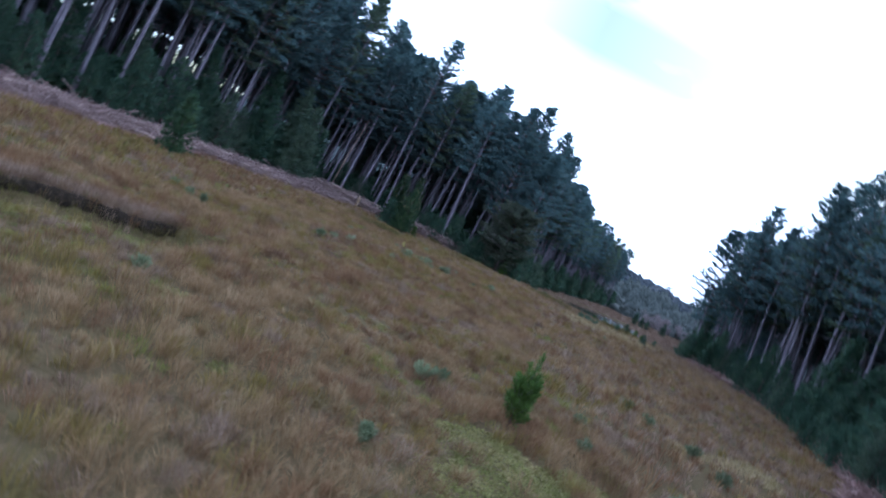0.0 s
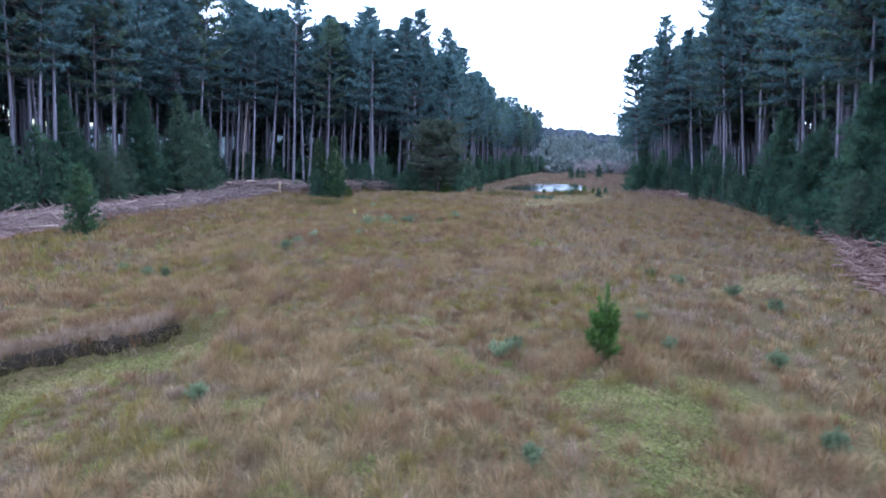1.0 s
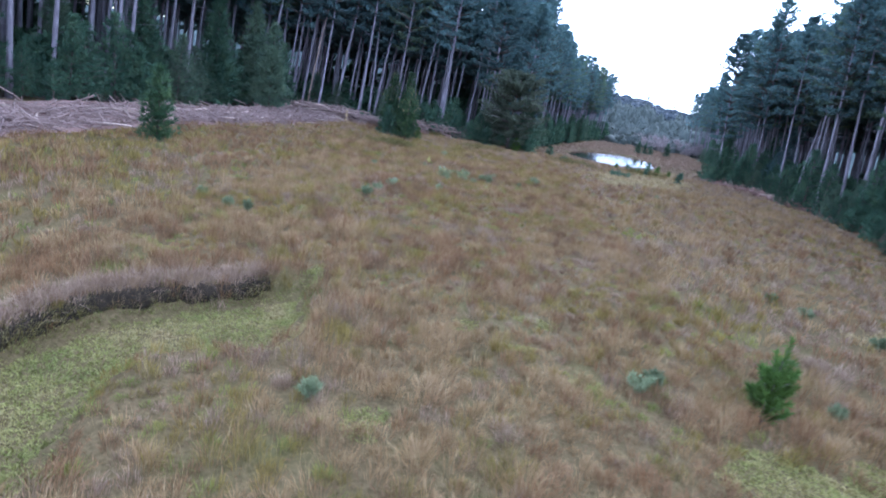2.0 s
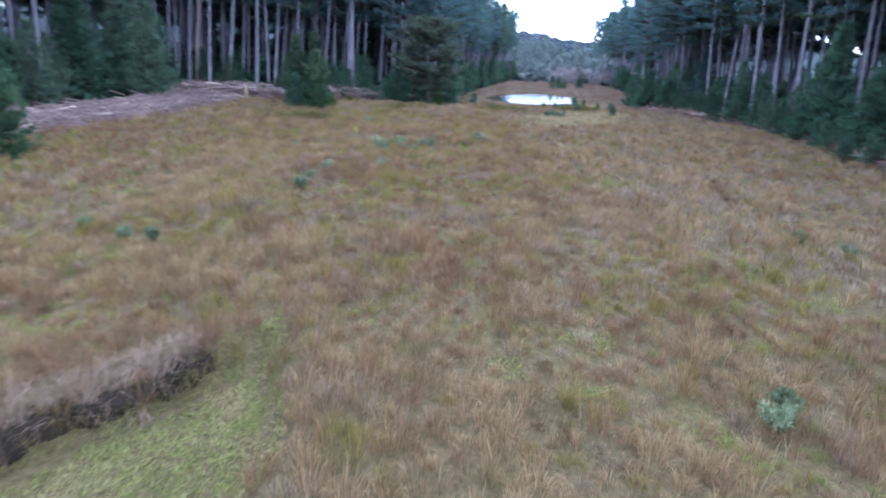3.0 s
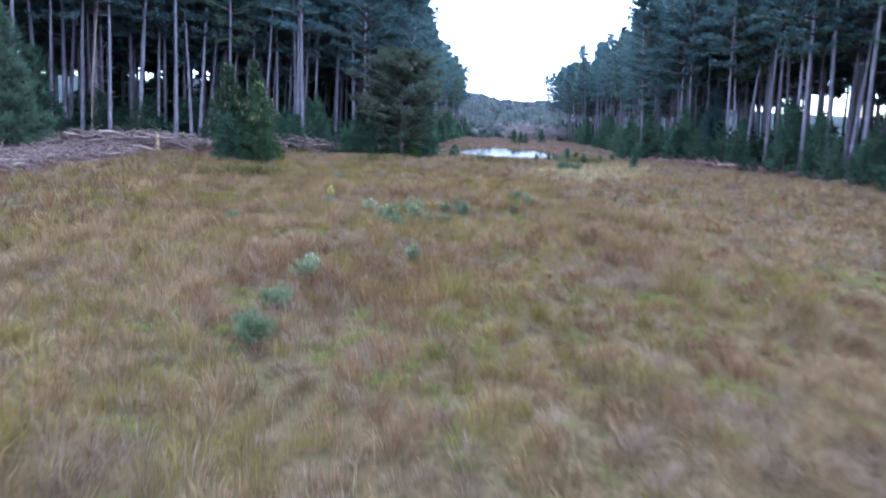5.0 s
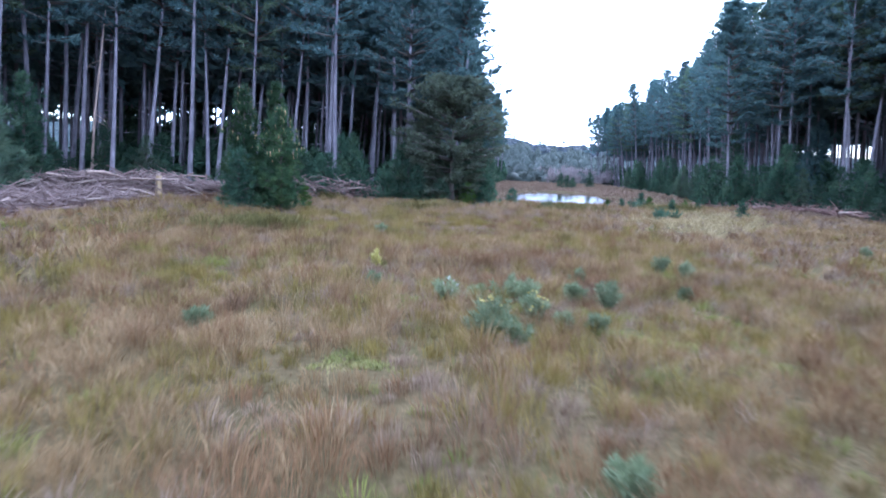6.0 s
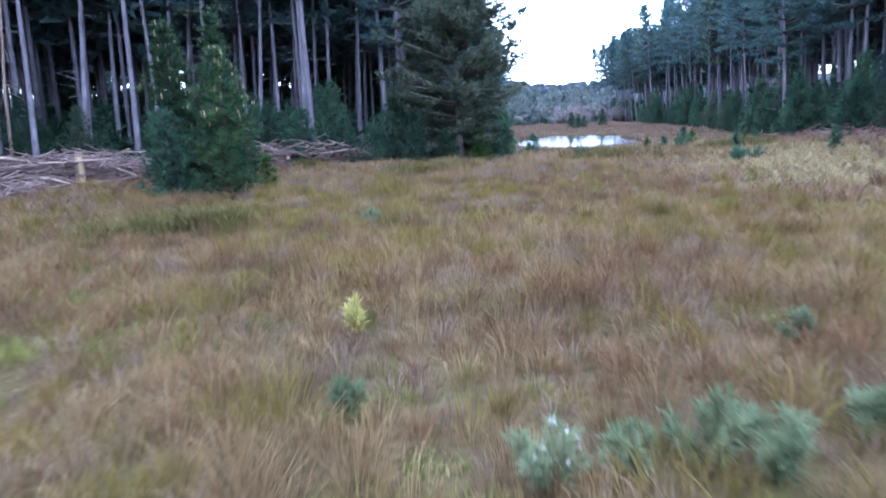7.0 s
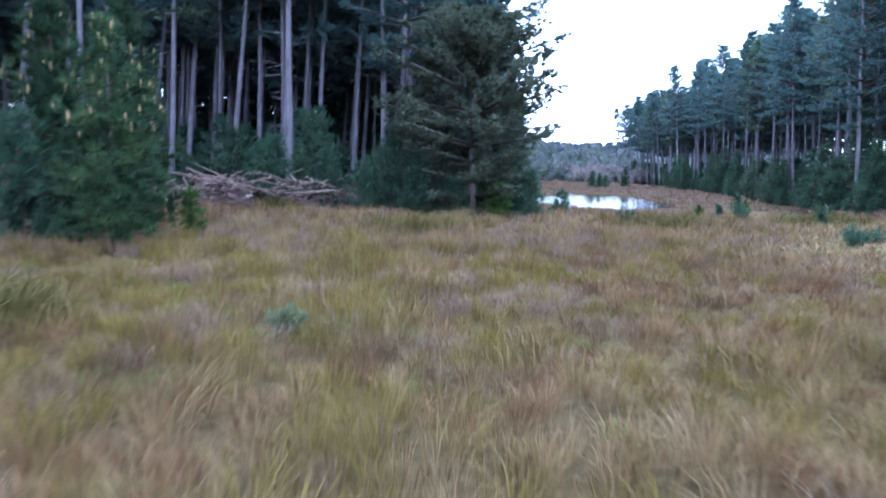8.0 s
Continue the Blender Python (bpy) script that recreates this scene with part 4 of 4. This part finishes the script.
for seed, H, R, x, y, mat in ((211, 11.2, 2.8, -36.5, 59.5, None), (212, 12.6, 2.9, -33.6, 69.0, None), (213, 12.8, 2.9, -31.6, 74.5, M_PINE_OLD), (214, 9.5, 2.6, -39.0, 51.0, M_PINE_OLD),
                              (215, 10.2, 2.7, -28.0, 71.5, M_PINE_OLD), (216, 10.6, 2.8, 35.6, 57.2, None), (217, 11.0, 3.2, 31.0, 39.5, None), (218, 8.0, 2.8, 31.0, 36.0, None),
                              (219, 9.0, 2.8, 34.0, 48.5, None), (222, 5.5, 2.0, 32.6, 88.6, None), (223, 6.5, 2.2, 34.2, 84.0, None), (224, 4.6, 1.8, 33.4, 93.0, None), (220, 8.5, 2.6, 41.0, 93.0, None), (221, 9.5, 3.0, 40.5, 87.5, M_PINE)):
    put(young_pine(seed, H, R, 1.5, mat, "tall conical young pine with drooping skirts at the forest edge", group="edge pines", slim=0.9), x, y)
for seed, H, R, x, y in ((231, 1.5, 0.5, -9.6, 70.6), (232, 1.4, 0.55, 7.6, 84.5), (233, 1.3, 0.4, 22.0, 73.0), (234, 2.6, 0.9, 33.4, 57.5), (235, 2.2, 0.8, 31.6, 51.5), (236, 1.8, 0.7, 30.4, 47.5),
                         (237, 2.8, 0.9, 32.6, 53.5), (238, 2.0, 0.7, -36.5, 53.2), (239, 1.7, 0.6, -38.2, 56.5), (246, 3.8, 1.5, -8.6, 82.6), (261, 4.4, 1.4, -2.6, 82.0), (262, 3.4, 1.2, -9.4, 83.0), (263, 2.4, 0.9, 4.4, 80.2), (264, 3.0, 1.0, -1.6, 79.6), (265, 5.2, 1.5, -6.8, 84.2), (247, 3.2, 1.4, -6.0, 83.0), (248, 4.2, 1.5, -10.8, 83.6), (249, 2.8, 1.2, -4.0, 82.6), (240, 2.6, 1.0, 3.2, 85.2), (241, 2.0, 0.8, 4.6, 86.0), (242, 1.4, 0.5, 23.0, 90.0),
                         (243, 1.1, 0.4, 25.0, 92.0), (275, 1.9, 0.9, 0.3, 79.6), (276, 1.6, 0.8, 2.5, 79.5), (277, 2.2, 0.9, 4.2, 81.0), (266, 3.0, 1.0, 35.2, 146.0), (267, 2.6, 0.9, 37.2, 147.5), (268, 3.4, 1.1, 43.5, 151.0), (269, 2.2, 0.8, 39.0, 149.0),
                         (270, 0.8, 0.22, 17.4, 86.0), (271, 0.8, 0.22, 19.0, 86.3), (272, 0.95, 0.26, 19.6, 78.5), (273, 0.85, 0.24, 24.2, 84.0), (274, 0.9, 0.25, 26.5, 85.5), (244, 2.1, 0.8, 28.3, 40.5)):
    put(young_pine(seed, H, R, 1.2, M_SAPLING if seed % 3 == 0 and H < 2.0 else M_YOUNG, "small pine seedling standing in grass", group="seedlings"), x, y)

# named trunks that stand clear at the edge
for seed, H, base, x, y, r in ((251, 25, 13.5, -29.0, 87.0, 0.22), (252, 24, 13.0, -26.2, 85.8, 0.2), (253, 23.5, 12.0, -8.1, 84.6, 0.24), (254, 20.5, 8.0, -1.9, 84.2, 0.25), (259, 19.5, 4.5, 2.7, 84.4, 0.22),
                               (255, 25, 11.0, 36.0, 68.5, 0.22), (256, 24, 11.5, 33.2, 43.0, 0.2),
                               (257, 21.5, 7.0, 33.2, 90.5, 0.17), (258, 22.5, 9.0, 35.8, 86.5, 0.19)):
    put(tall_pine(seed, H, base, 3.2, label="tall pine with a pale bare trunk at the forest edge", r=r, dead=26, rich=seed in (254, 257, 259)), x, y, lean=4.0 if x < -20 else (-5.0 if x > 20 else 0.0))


def spreading_pine():
    rng = np.random.default_rng(260)
    top = tagged(new("pine_tree"), "broad dark pine with tiered branches down to the grass", "pine tree")
    geom, limbs = crown_of(10.0, 0.1, 4.0, 0.85, 13, 26, 22, 0.32, 0.036, rng, 0.5, 0.12, 0.4, 2.4)
    part("trunk", trunk_geom(10.2, 0.24, rng), M_LIMB, top, "dark bark", True)
    part("branchwork", limb_geom(limbs), M_LIMB, top, kind="stuff")
    part("crown", geom, M_TIER, top, "olive green needle layers")
    return top


put(spreading_pine(), 1.4, 80.8, 20)
put(young_pine(206, 8.6, 2.6, 1.8, M_TIER, leaf=0.8, label="broad young pine under taller pines at the forest point", group="edge pines", slim=0.6), -0.6, 82.6)
put(young_pine(207, 7.0, 2.3, 1.8, leaf=0.8, label="bushy young pine under taller pines at the forest point", group="edge pines", slim=0.6), 3.6, 83.2)


def snag():
    rng = np.random.default_rng(270)
    top = tagged(new("dead_tree"), "leaning bleached dead trunk caught among the pines", "dead tree")
    part("trunk", tube([(0, 0, 0), (0.3, 0, 6), (0.9, 0.1, 12), (1.2, 0.1, 15)], [0.12, 0.1, 0.06, 0.02], 6), M_LOG, top, "bleached bare wood", True)
    for n in range(9):
        z = rng.uniform(5, 14)
        a = rng.uniform(0, 6.28)
        p = np.array([0.075 * z, 0, z])
        d = np.array([np.cos(a), np.sin(a), -0.5])
        part("branch", tube([p, p + d * 0.8, p + d * 1.5 + [0, 0, -0.4]], [0.03, 0.02, 0.006], 4), M_LOG, top)
    return top


put(snag(), -28.0, 86.4, lean=2.0)

# ---------- stump and logging slash ----------
def stump():
    rng = np.random.default_rng(280)
    top = tagged(new("tree_stump"), "tall ochre stump snapped off beside the slash heap", "stump")
    part("bole", tube([(0, 0, -0.1), (0.02, 0, 0.3), (0.04, 0.02, 1.0), (0.05, 0.02, 1.55)], [0.3, 0.22, 0.2, 0.17], 9, 0.06, rng), M_STUMP, top, smooth=True)
    for n in range(5):
        a = n * 1.26
        p = np.array([0.05 + 0.11 * np.cos(a), 0.02 + 0.11 * np.sin(a), 1.5])
        part("splinter", tube([p, p + [0, 0, 0.12], p + [0.01, 0, rng.uniform(0.2, 0.4)]], [0.05, 0.035, 0.006], 4), M_LOG, top)
    return top


put(stump(), -19.6, 76.0)


def slash_spots(n, rng, east=None):
    """Places in the litter strips, with the height of their heap."""
    out = []
    while len(out) < n:
        k = rng.random() if east is None else (rng.uniform(0.68, 1) if east else rng.uniform(0, 0.68))
        if k < 0.42:
            y = rng.uniform(18, 75)
            a, b = line_x(LEFT_TREES, y), line_x(LEFT_GRASS, y)
            x, h = a + (b - a) * rng.uniform(0.35, 1.02), 0.45
        elif k < 0.68:
            x = rng.uniform(-28, -2)
            f = np.asarray(BACK_GRASS, float)
            y, h = np.interp(x, f[:, 0], f[:, 1]) + rng.uniform(-0.3, 5.5), 1.35 if (-27 < x < -19 or -12 < x < -6) else 0.9
        else:
            y = rng.uniform(14, 98)
            a, b = line_x(RIGHT_GRASS, y), line_x(RIGHT_TREES, y)
            x, h = a + (b - a) * rng.uniform(-0.03, 0.9), 0.35
        out.append((x, y, h))
    return out


def stick(x, y, h, rng, big):
    L = rng.uniform(1.2, 3.6) if big else rng.uniform(0.5, 2.3)
    r = rng.uniform(0.04, 0.1) if big else rng.uniform(0.018, 0.06)
    a, tilt = rng.uniform(0, 6.28), rng.normal(0, 0.22)
    d = np.array([np.cos(a), np.sin(a), tilt]) * L / 2
    c = np.array([x, y, float(ground_z(x, y)) + 0.14 + h * rng.random() + abs(tilt) * L * 0.4])
    bow = np.array([0, 0, rng.normal(0, 0.05) * L])
    return tube([c - d, c + bow, c + d], [r, r * 0.85, r * 0.4], 7 if big else 3)


rng = np.random.default_rng(290)
for east, n, mat, lab in ((False, 7200, M_SLASH, "tangled pinkish grey slash of broken branches"), (True, 4200, M_REDSLASH, "reddish brown slash of broken branches")):
    tagged(new("brushwood", mesh_of("brushwood", *join([stick(x, y, h, rng, False) for x, y, h in slash_spots(n, rng, east)]), mat)), lab, "brushwood", kind="stuff")
for x, y, h in slash_spots(170, rng):
    L, r = rng.uniform(1.4, 4.2), rng.uniform(0.05, 0.12)
    log = tagged(new("log"), "bleached pine log lying on the slash heap", "log", "slash logs")
    bow = rng.normal(0, 0.05) * L
    part("bole", tube([(-L / 2, 0, 0), (-L / 6, bow, 0), (L / 6, bow, 0.02), (L / 2, 0, 0)], [r, r * 0.95, r * 0.8, r * 0.6], 8, 0.05, rng), M_LOG, log, smooth=True)
    part("branch_stub", tube([(L * 0.1, 0, 0), (L * 0.15, 0.14, 0.1), (L * 0.18, 0.25, 0.2)], [r * 0.35, r * 0.25, r * 0.1], 5), M_LOG, log)
    log.matrix_basis = pose(x, y, float(ground_z(x, y)) + r + 0.12 + h * rng.uniform(0.3, 1.0), rng.uniform(0, 360), rng.normal(0, 7), rng.uniform(0, 360))

# ---------- the dark green sapling ----------
def sapling():
    rng = np.random.default_rng(400)
    top = tagged(new("pine_sapling"), "bright green pine sapling with several leaders in tussock grass", "pine sapling")
    part("trunk", tube([(0, 0, -0.1), (0.02, 0, 0.9), (0.05, 0.02, 1.6)], [0.035, 0.025, 0.008], 6), M_LIMB, top, "brown bark", True)
    shoots = [((0, 0, 0.8), (0.07, 0.02, 1.72)), ((0, 0, 0.6), (-0.13, 0.05, 1.42)), ((0, 0, 0.6), (0.2, -0.06, 1.3)), ((0, 0, 0.5), (-0.28, -0.05, 1.08)), ((0, 0, 0.5), (0.02, 0.2, 1.2))]
    for n in range(46):
        a, z = rng.uniform(0, 6.28), rng.uniform(0.04, 0.75)
        L = 0.56 * (1 - 0.45 * z) * rng.uniform(0.5, 1.0)
        shoots.append(((0, 0, z), (L * np.cos(a), L * np.sin(a), z + rng.uniform(0.28, 0.52))))
    for a, b in shoots:
        a, b = np.array(a), np.array(b)
        s = np.linspace(0.15, 1, 16)[:, None]
        c = a + (b - a) * s + np.array([0, 0, 0.1]) * s * s
        shoot = part("shoot", tube([a, (a + b) / 2, b], [0.012, 0.009, 0.004], 4), M_LIMB, top)
        part("needles", sprigs(c, np.tile(unit(b - a) + [0, 0, 0.35], (16, 1)), 11, 0.17, 0.012, 0.55, rng), M_SAPLING, shoot, kind="stuff")
    return top


small_pine = put(sapling(), 6.15, 15.1)
small_pine.matrix_basis = small_pine.matrix_basis @ Matrix.Diagonal((1.1, 1.1, 1.22, 1))

# ---------- grey-green meadow shrubs and weeds ----------
def sage_bush(seed, H=0.6, R=0.35, mat=None, flowers=None, label="", leafiness=1.0):
    rng = np.random.default_rng(seed)
    top = tagged(new("meadow_shrub"), label or "rounded grey-green weedy shrub among dry tussocks", "shrub", "meadow shrubs")
    C, D, heads = [], [], []
    for n in range(int(11 * leafiness) + 3):
        a, q = rng.uniform(0, 6.28), np.sqrt(rng.random())
        end = np.array([R * q * np.cos(a), R * q * np.sin(a), H * rng.uniform(0.7, 1.15) * (1 - 0.35 * q)])
        part("stem", tube([(0, 0, -0.03), end * [0.4, 0.4, 0.5], end], [0.011, 0.008, 0.003], 4), M_STALK, top)
        s = np.linspace(0.35, 1, 6)[:, None]
        C.append(end * s)
        D.append(np.tile(unit(end) + [0, 0, 0.15], (6, 1)))
        heads.append(end)
    part("foliage", sprigs(np.concatenate(C), np.concatenate(D), 16, 0.11 + 0.05 * H, 0.01, 0.8, rng), mat or M_SAGE, top, kind="stuff")
    if flowers:
        for e in heads[::2]:
            for m_ in range(2):
                p = e + rng.normal(0, 0.045, 3) + [0, 0, 0.05]
                part("flower", sprigs(np.array([p]), np.array([[0, 0, 1.0]]), 7, 0.05, 0.016, 1.0, rng), flowers, top)
    return top


SHRUBS = [(8.6, 18.8, 0.5, 0.3), (8.5, 16.0, 0.65, 0.35), (11.0, 14.6, 0.6, 0.35), (14.2, 20.3, 0.7, 0.4), (13.8, 22.5, 0.6, 0.45), (3.3, 15.6, 0.7, 0.45), (3.8, 16.1, 0.55, 0.4), (3.2, 9.5, 0.5, 0.25),
          (-4.4, 12.3, 0.5, 0.35), (9.3, 9.7, 0.75, 0.28), (-12.1, 25.6, 0.6, 0.35), (-7.7, 33.5, 0.7, 0.4), (-7.5, 35.4, 0.6, 0.4), (-7.9, 34.0, 0.5, 0.3), (-4.1, 39.1, 0.6, 0.3), (-2.7, 47.0, 0.75, 0.45),
          (-4.0, 44.8, 0.65, 0.4), (-4.4, 44.2, 0.8, 0.45), (-3.9, 43.8, 0.7, 0.4), (-0.9, 46.6, 0.9, 0.45), (-1.4, 47.4, 0.6, 0.4), (2.9, 50.9, 0.8, 0.35), (3.1, 49.8, 0.7, 0.3), (14.6, 55.0, 0.6, 0.35),
          (-2.6, 44.9, 0.5, 0.3), (-2.0, 44.6, 0.5, 0.3), (-9.6, 45.2, 0.5, 0.3), (-6.2, 48.9, 0.55, 0.25), (-3.1, 47.3, 0.85, 0.5), (-3.8, 47.4, 0.5, 0.35), (-0.4, 49.5, 0.6, 0.3), (-5.4, 60.0, 0.5, 0.35),
          (-11.3, 25.6, 0.6, 0.3), (-14.0, 27.0, 0.5, 0.3), (12.5, 25.2, 0.6, 0.4), (12.0, 27.0, 0.5, 0.4), (1.6, 47.4, 0.5, 0.25)]
for n, (x, y, H, R) in enumerate(SHRUBS):
    put(sage_bush(500 + n, 0.8 * H, 0.75 * R), x, y, 50 * n)
put(sage_bush(560, 0.85, 0.4, flowers=M_YELLOW, label="grey-green shrub topped with small yellow flowers"), -4.1, 44.6)
put(sage_bush(561, 0.6, 0.3, flowers=M_YELLOW, label="grey-green shrub with a few yellow flowers"), -3.0, 45.6)
put(sage_bush(562, 0.52, 0.14, M_PALEYELLOW, label="upright weed with pale yellowing leaves", leafiness=0.6), -6.05, 50.9)
put(sage_bush(563, 0.7, 0.35, flowers=M_WHITE, label="thin weed with white seed heads", leafiness=0.7), -6.95, 37.4)
put(sage_bush(564, 0.6, 0.3, flowers=M_WHITE, label="thin weed with white seed heads beside shrubs", leafiness=0.7), -4.6, 47.3)
for n, (x, y) in enumerate([(13.6, 70.0), (14.6, 71.2), (15.4, 71.0), (19.0, 84.0), (20.5, 86.0), (9.0, 79.0)]):
    put(sage_bush(580 + n, 0.95, 0.5, M_YOUNG, label="dark green low bush on the straw patch"), x, y)

# ---------- far scrub and hill woods ----------
def scrub_geom(spots, rng, leaves, length, width, solid=True):
    C, D, domes = [], [], []
    lat, lon = np.meshgrid(np.linspace(0.12, 1.45, 5), np.arange(9) * 2 * np.pi / 9, indexing="ij")
    cell = [(i * 9 + j, i * 9 + (j + 1) % 9, (i + 1) * 9 + (j + 1) % 9, (i + 1) * 9 + j) for i in range(4) for j in range(9)]
    skin = np.array([t for a, b, c, d in cell for t in ((a, c, b), (a, d, c))])
    for x, y, H, R in spots:
        n = 9
        k = rng.uniform(0.7, 1.1, lat.shape)
        domes.append((np.stack([x + R * k * np.sin(lat) * np.cos(lon), y + R * k * np.sin(lat) * np.sin(lon), float(ground_z(x, y)) - 0.3 + H * k * np.cos(lat)], -1).reshape(-1, 3), skin))
        a, q = rng.uniform(0, 6.28, n), np.sqrt(rng.random(n))
        c = np.stack([x + R * q * np.cos(a), y + R * q * np.sin(a), float(ground_z(x, y)) + H * rng.uniform(0.15, 1.0, n) * (1 - 0.3 * q)], 1)
        C.append(c)
        D.append(np.tile([0, 0, 1.0], (n, 1)) + rng.normal(0, 0.6, (n, 3)))
    twigs = sprigs(np.concatenate(C), np.concatenate(D), leaves, length, width, 0.8, rng, True)
    return join(domes + [twigs]) if solid else twigs


rng = np.random.default_rng(600)
mid = [(rng.uniform(36, 118), rng.uniform(180, 330), rng.uniform(0.5, 1.0), rng.uniform(1.5, 3.8)) for _ in range(360)]
mid = [(x, y, h * min(7.5, 0.055 * (y - 105)), r) for x, y, h, r in mid]
tagged(new("valley_scrub", mesh_of("valley_scrub", *scrub_geom(mid, rng, 18, 0.7, 0.17), M_FARTREE)), "grey-green scrub closing the valley, haze put into its colour", "scrub", kind="stuff")
M_TWIG = needle_material("bare_twigs", (0.16, 0.13, 0.13), (0.22, 0.18, 0.18), (0.3, 0.25, 0.24))
bare = [(rng.uniform(44, 66), rng.uniform(172, 200), rng.uniform(2.5, 5.0), rng.uniform(0.8, 2.0)) for _ in range(46)]
tagged(new("bare_scrub", mesh_of("bare_scrub", *scrub_geom(bare, rng, 26, 1.6, 0.05, False), M_TWIG)), "leafless pinkish brown scrub beyond the pond", "scrub", kind="stuff")
hill = []
while len(hill) < 1300:
    y = rng.uniform(330, 640)
    hill.append((y * rng.uniform(-0.25, 0.75), y, rng.uniform(1.8, 3.6), rng.uniform(2, 4.5)))
tagged(new("hill_woods", mesh_of("hill_woods", *scrub_geom(hill, rng, 7, 0.9, 0.25), M_HAZED_HILL)), "woods on the low far hill, blued in colour for haze", "far woods", kind="stuff")


def far_tree(seed, H):
    rng = np.random.default_rng(seed)
    top = tagged(new("far_tree"), "thin open-crowned tree standing on the far ridge", "tree", "ridge trees")
    part("trunk", tube([(0, 0, -0.5), (0.2, 0, H * 0.5), (0.1, 0, H * 0.8)], [0.22, 0.15, 0.05], 5), M_LIMB, top)
    C = np.stack([rng.normal(0, 0.2 * H, 46), rng.normal(0, 0.2 * H, 46), H * rng.uniform(0.55, 1.0, 46)], 1)
    part("crown", sprigs(C, rng.normal(0, 1, C.shape) + [0, 0, 0.4], 12, 0.7, 0.16, 0.9, rng, True), M_FARTREE, top)
    return top


for n, (x, H) in enumerate(((101.5, 9.5), (106.0, 7.5), (126.0, 9.0), (133.0, 10.0), (139.5, 9.0), (147.0, 7.0))):
    put(far_tree(620 + n, H), x, 426.0 + 3 * n)
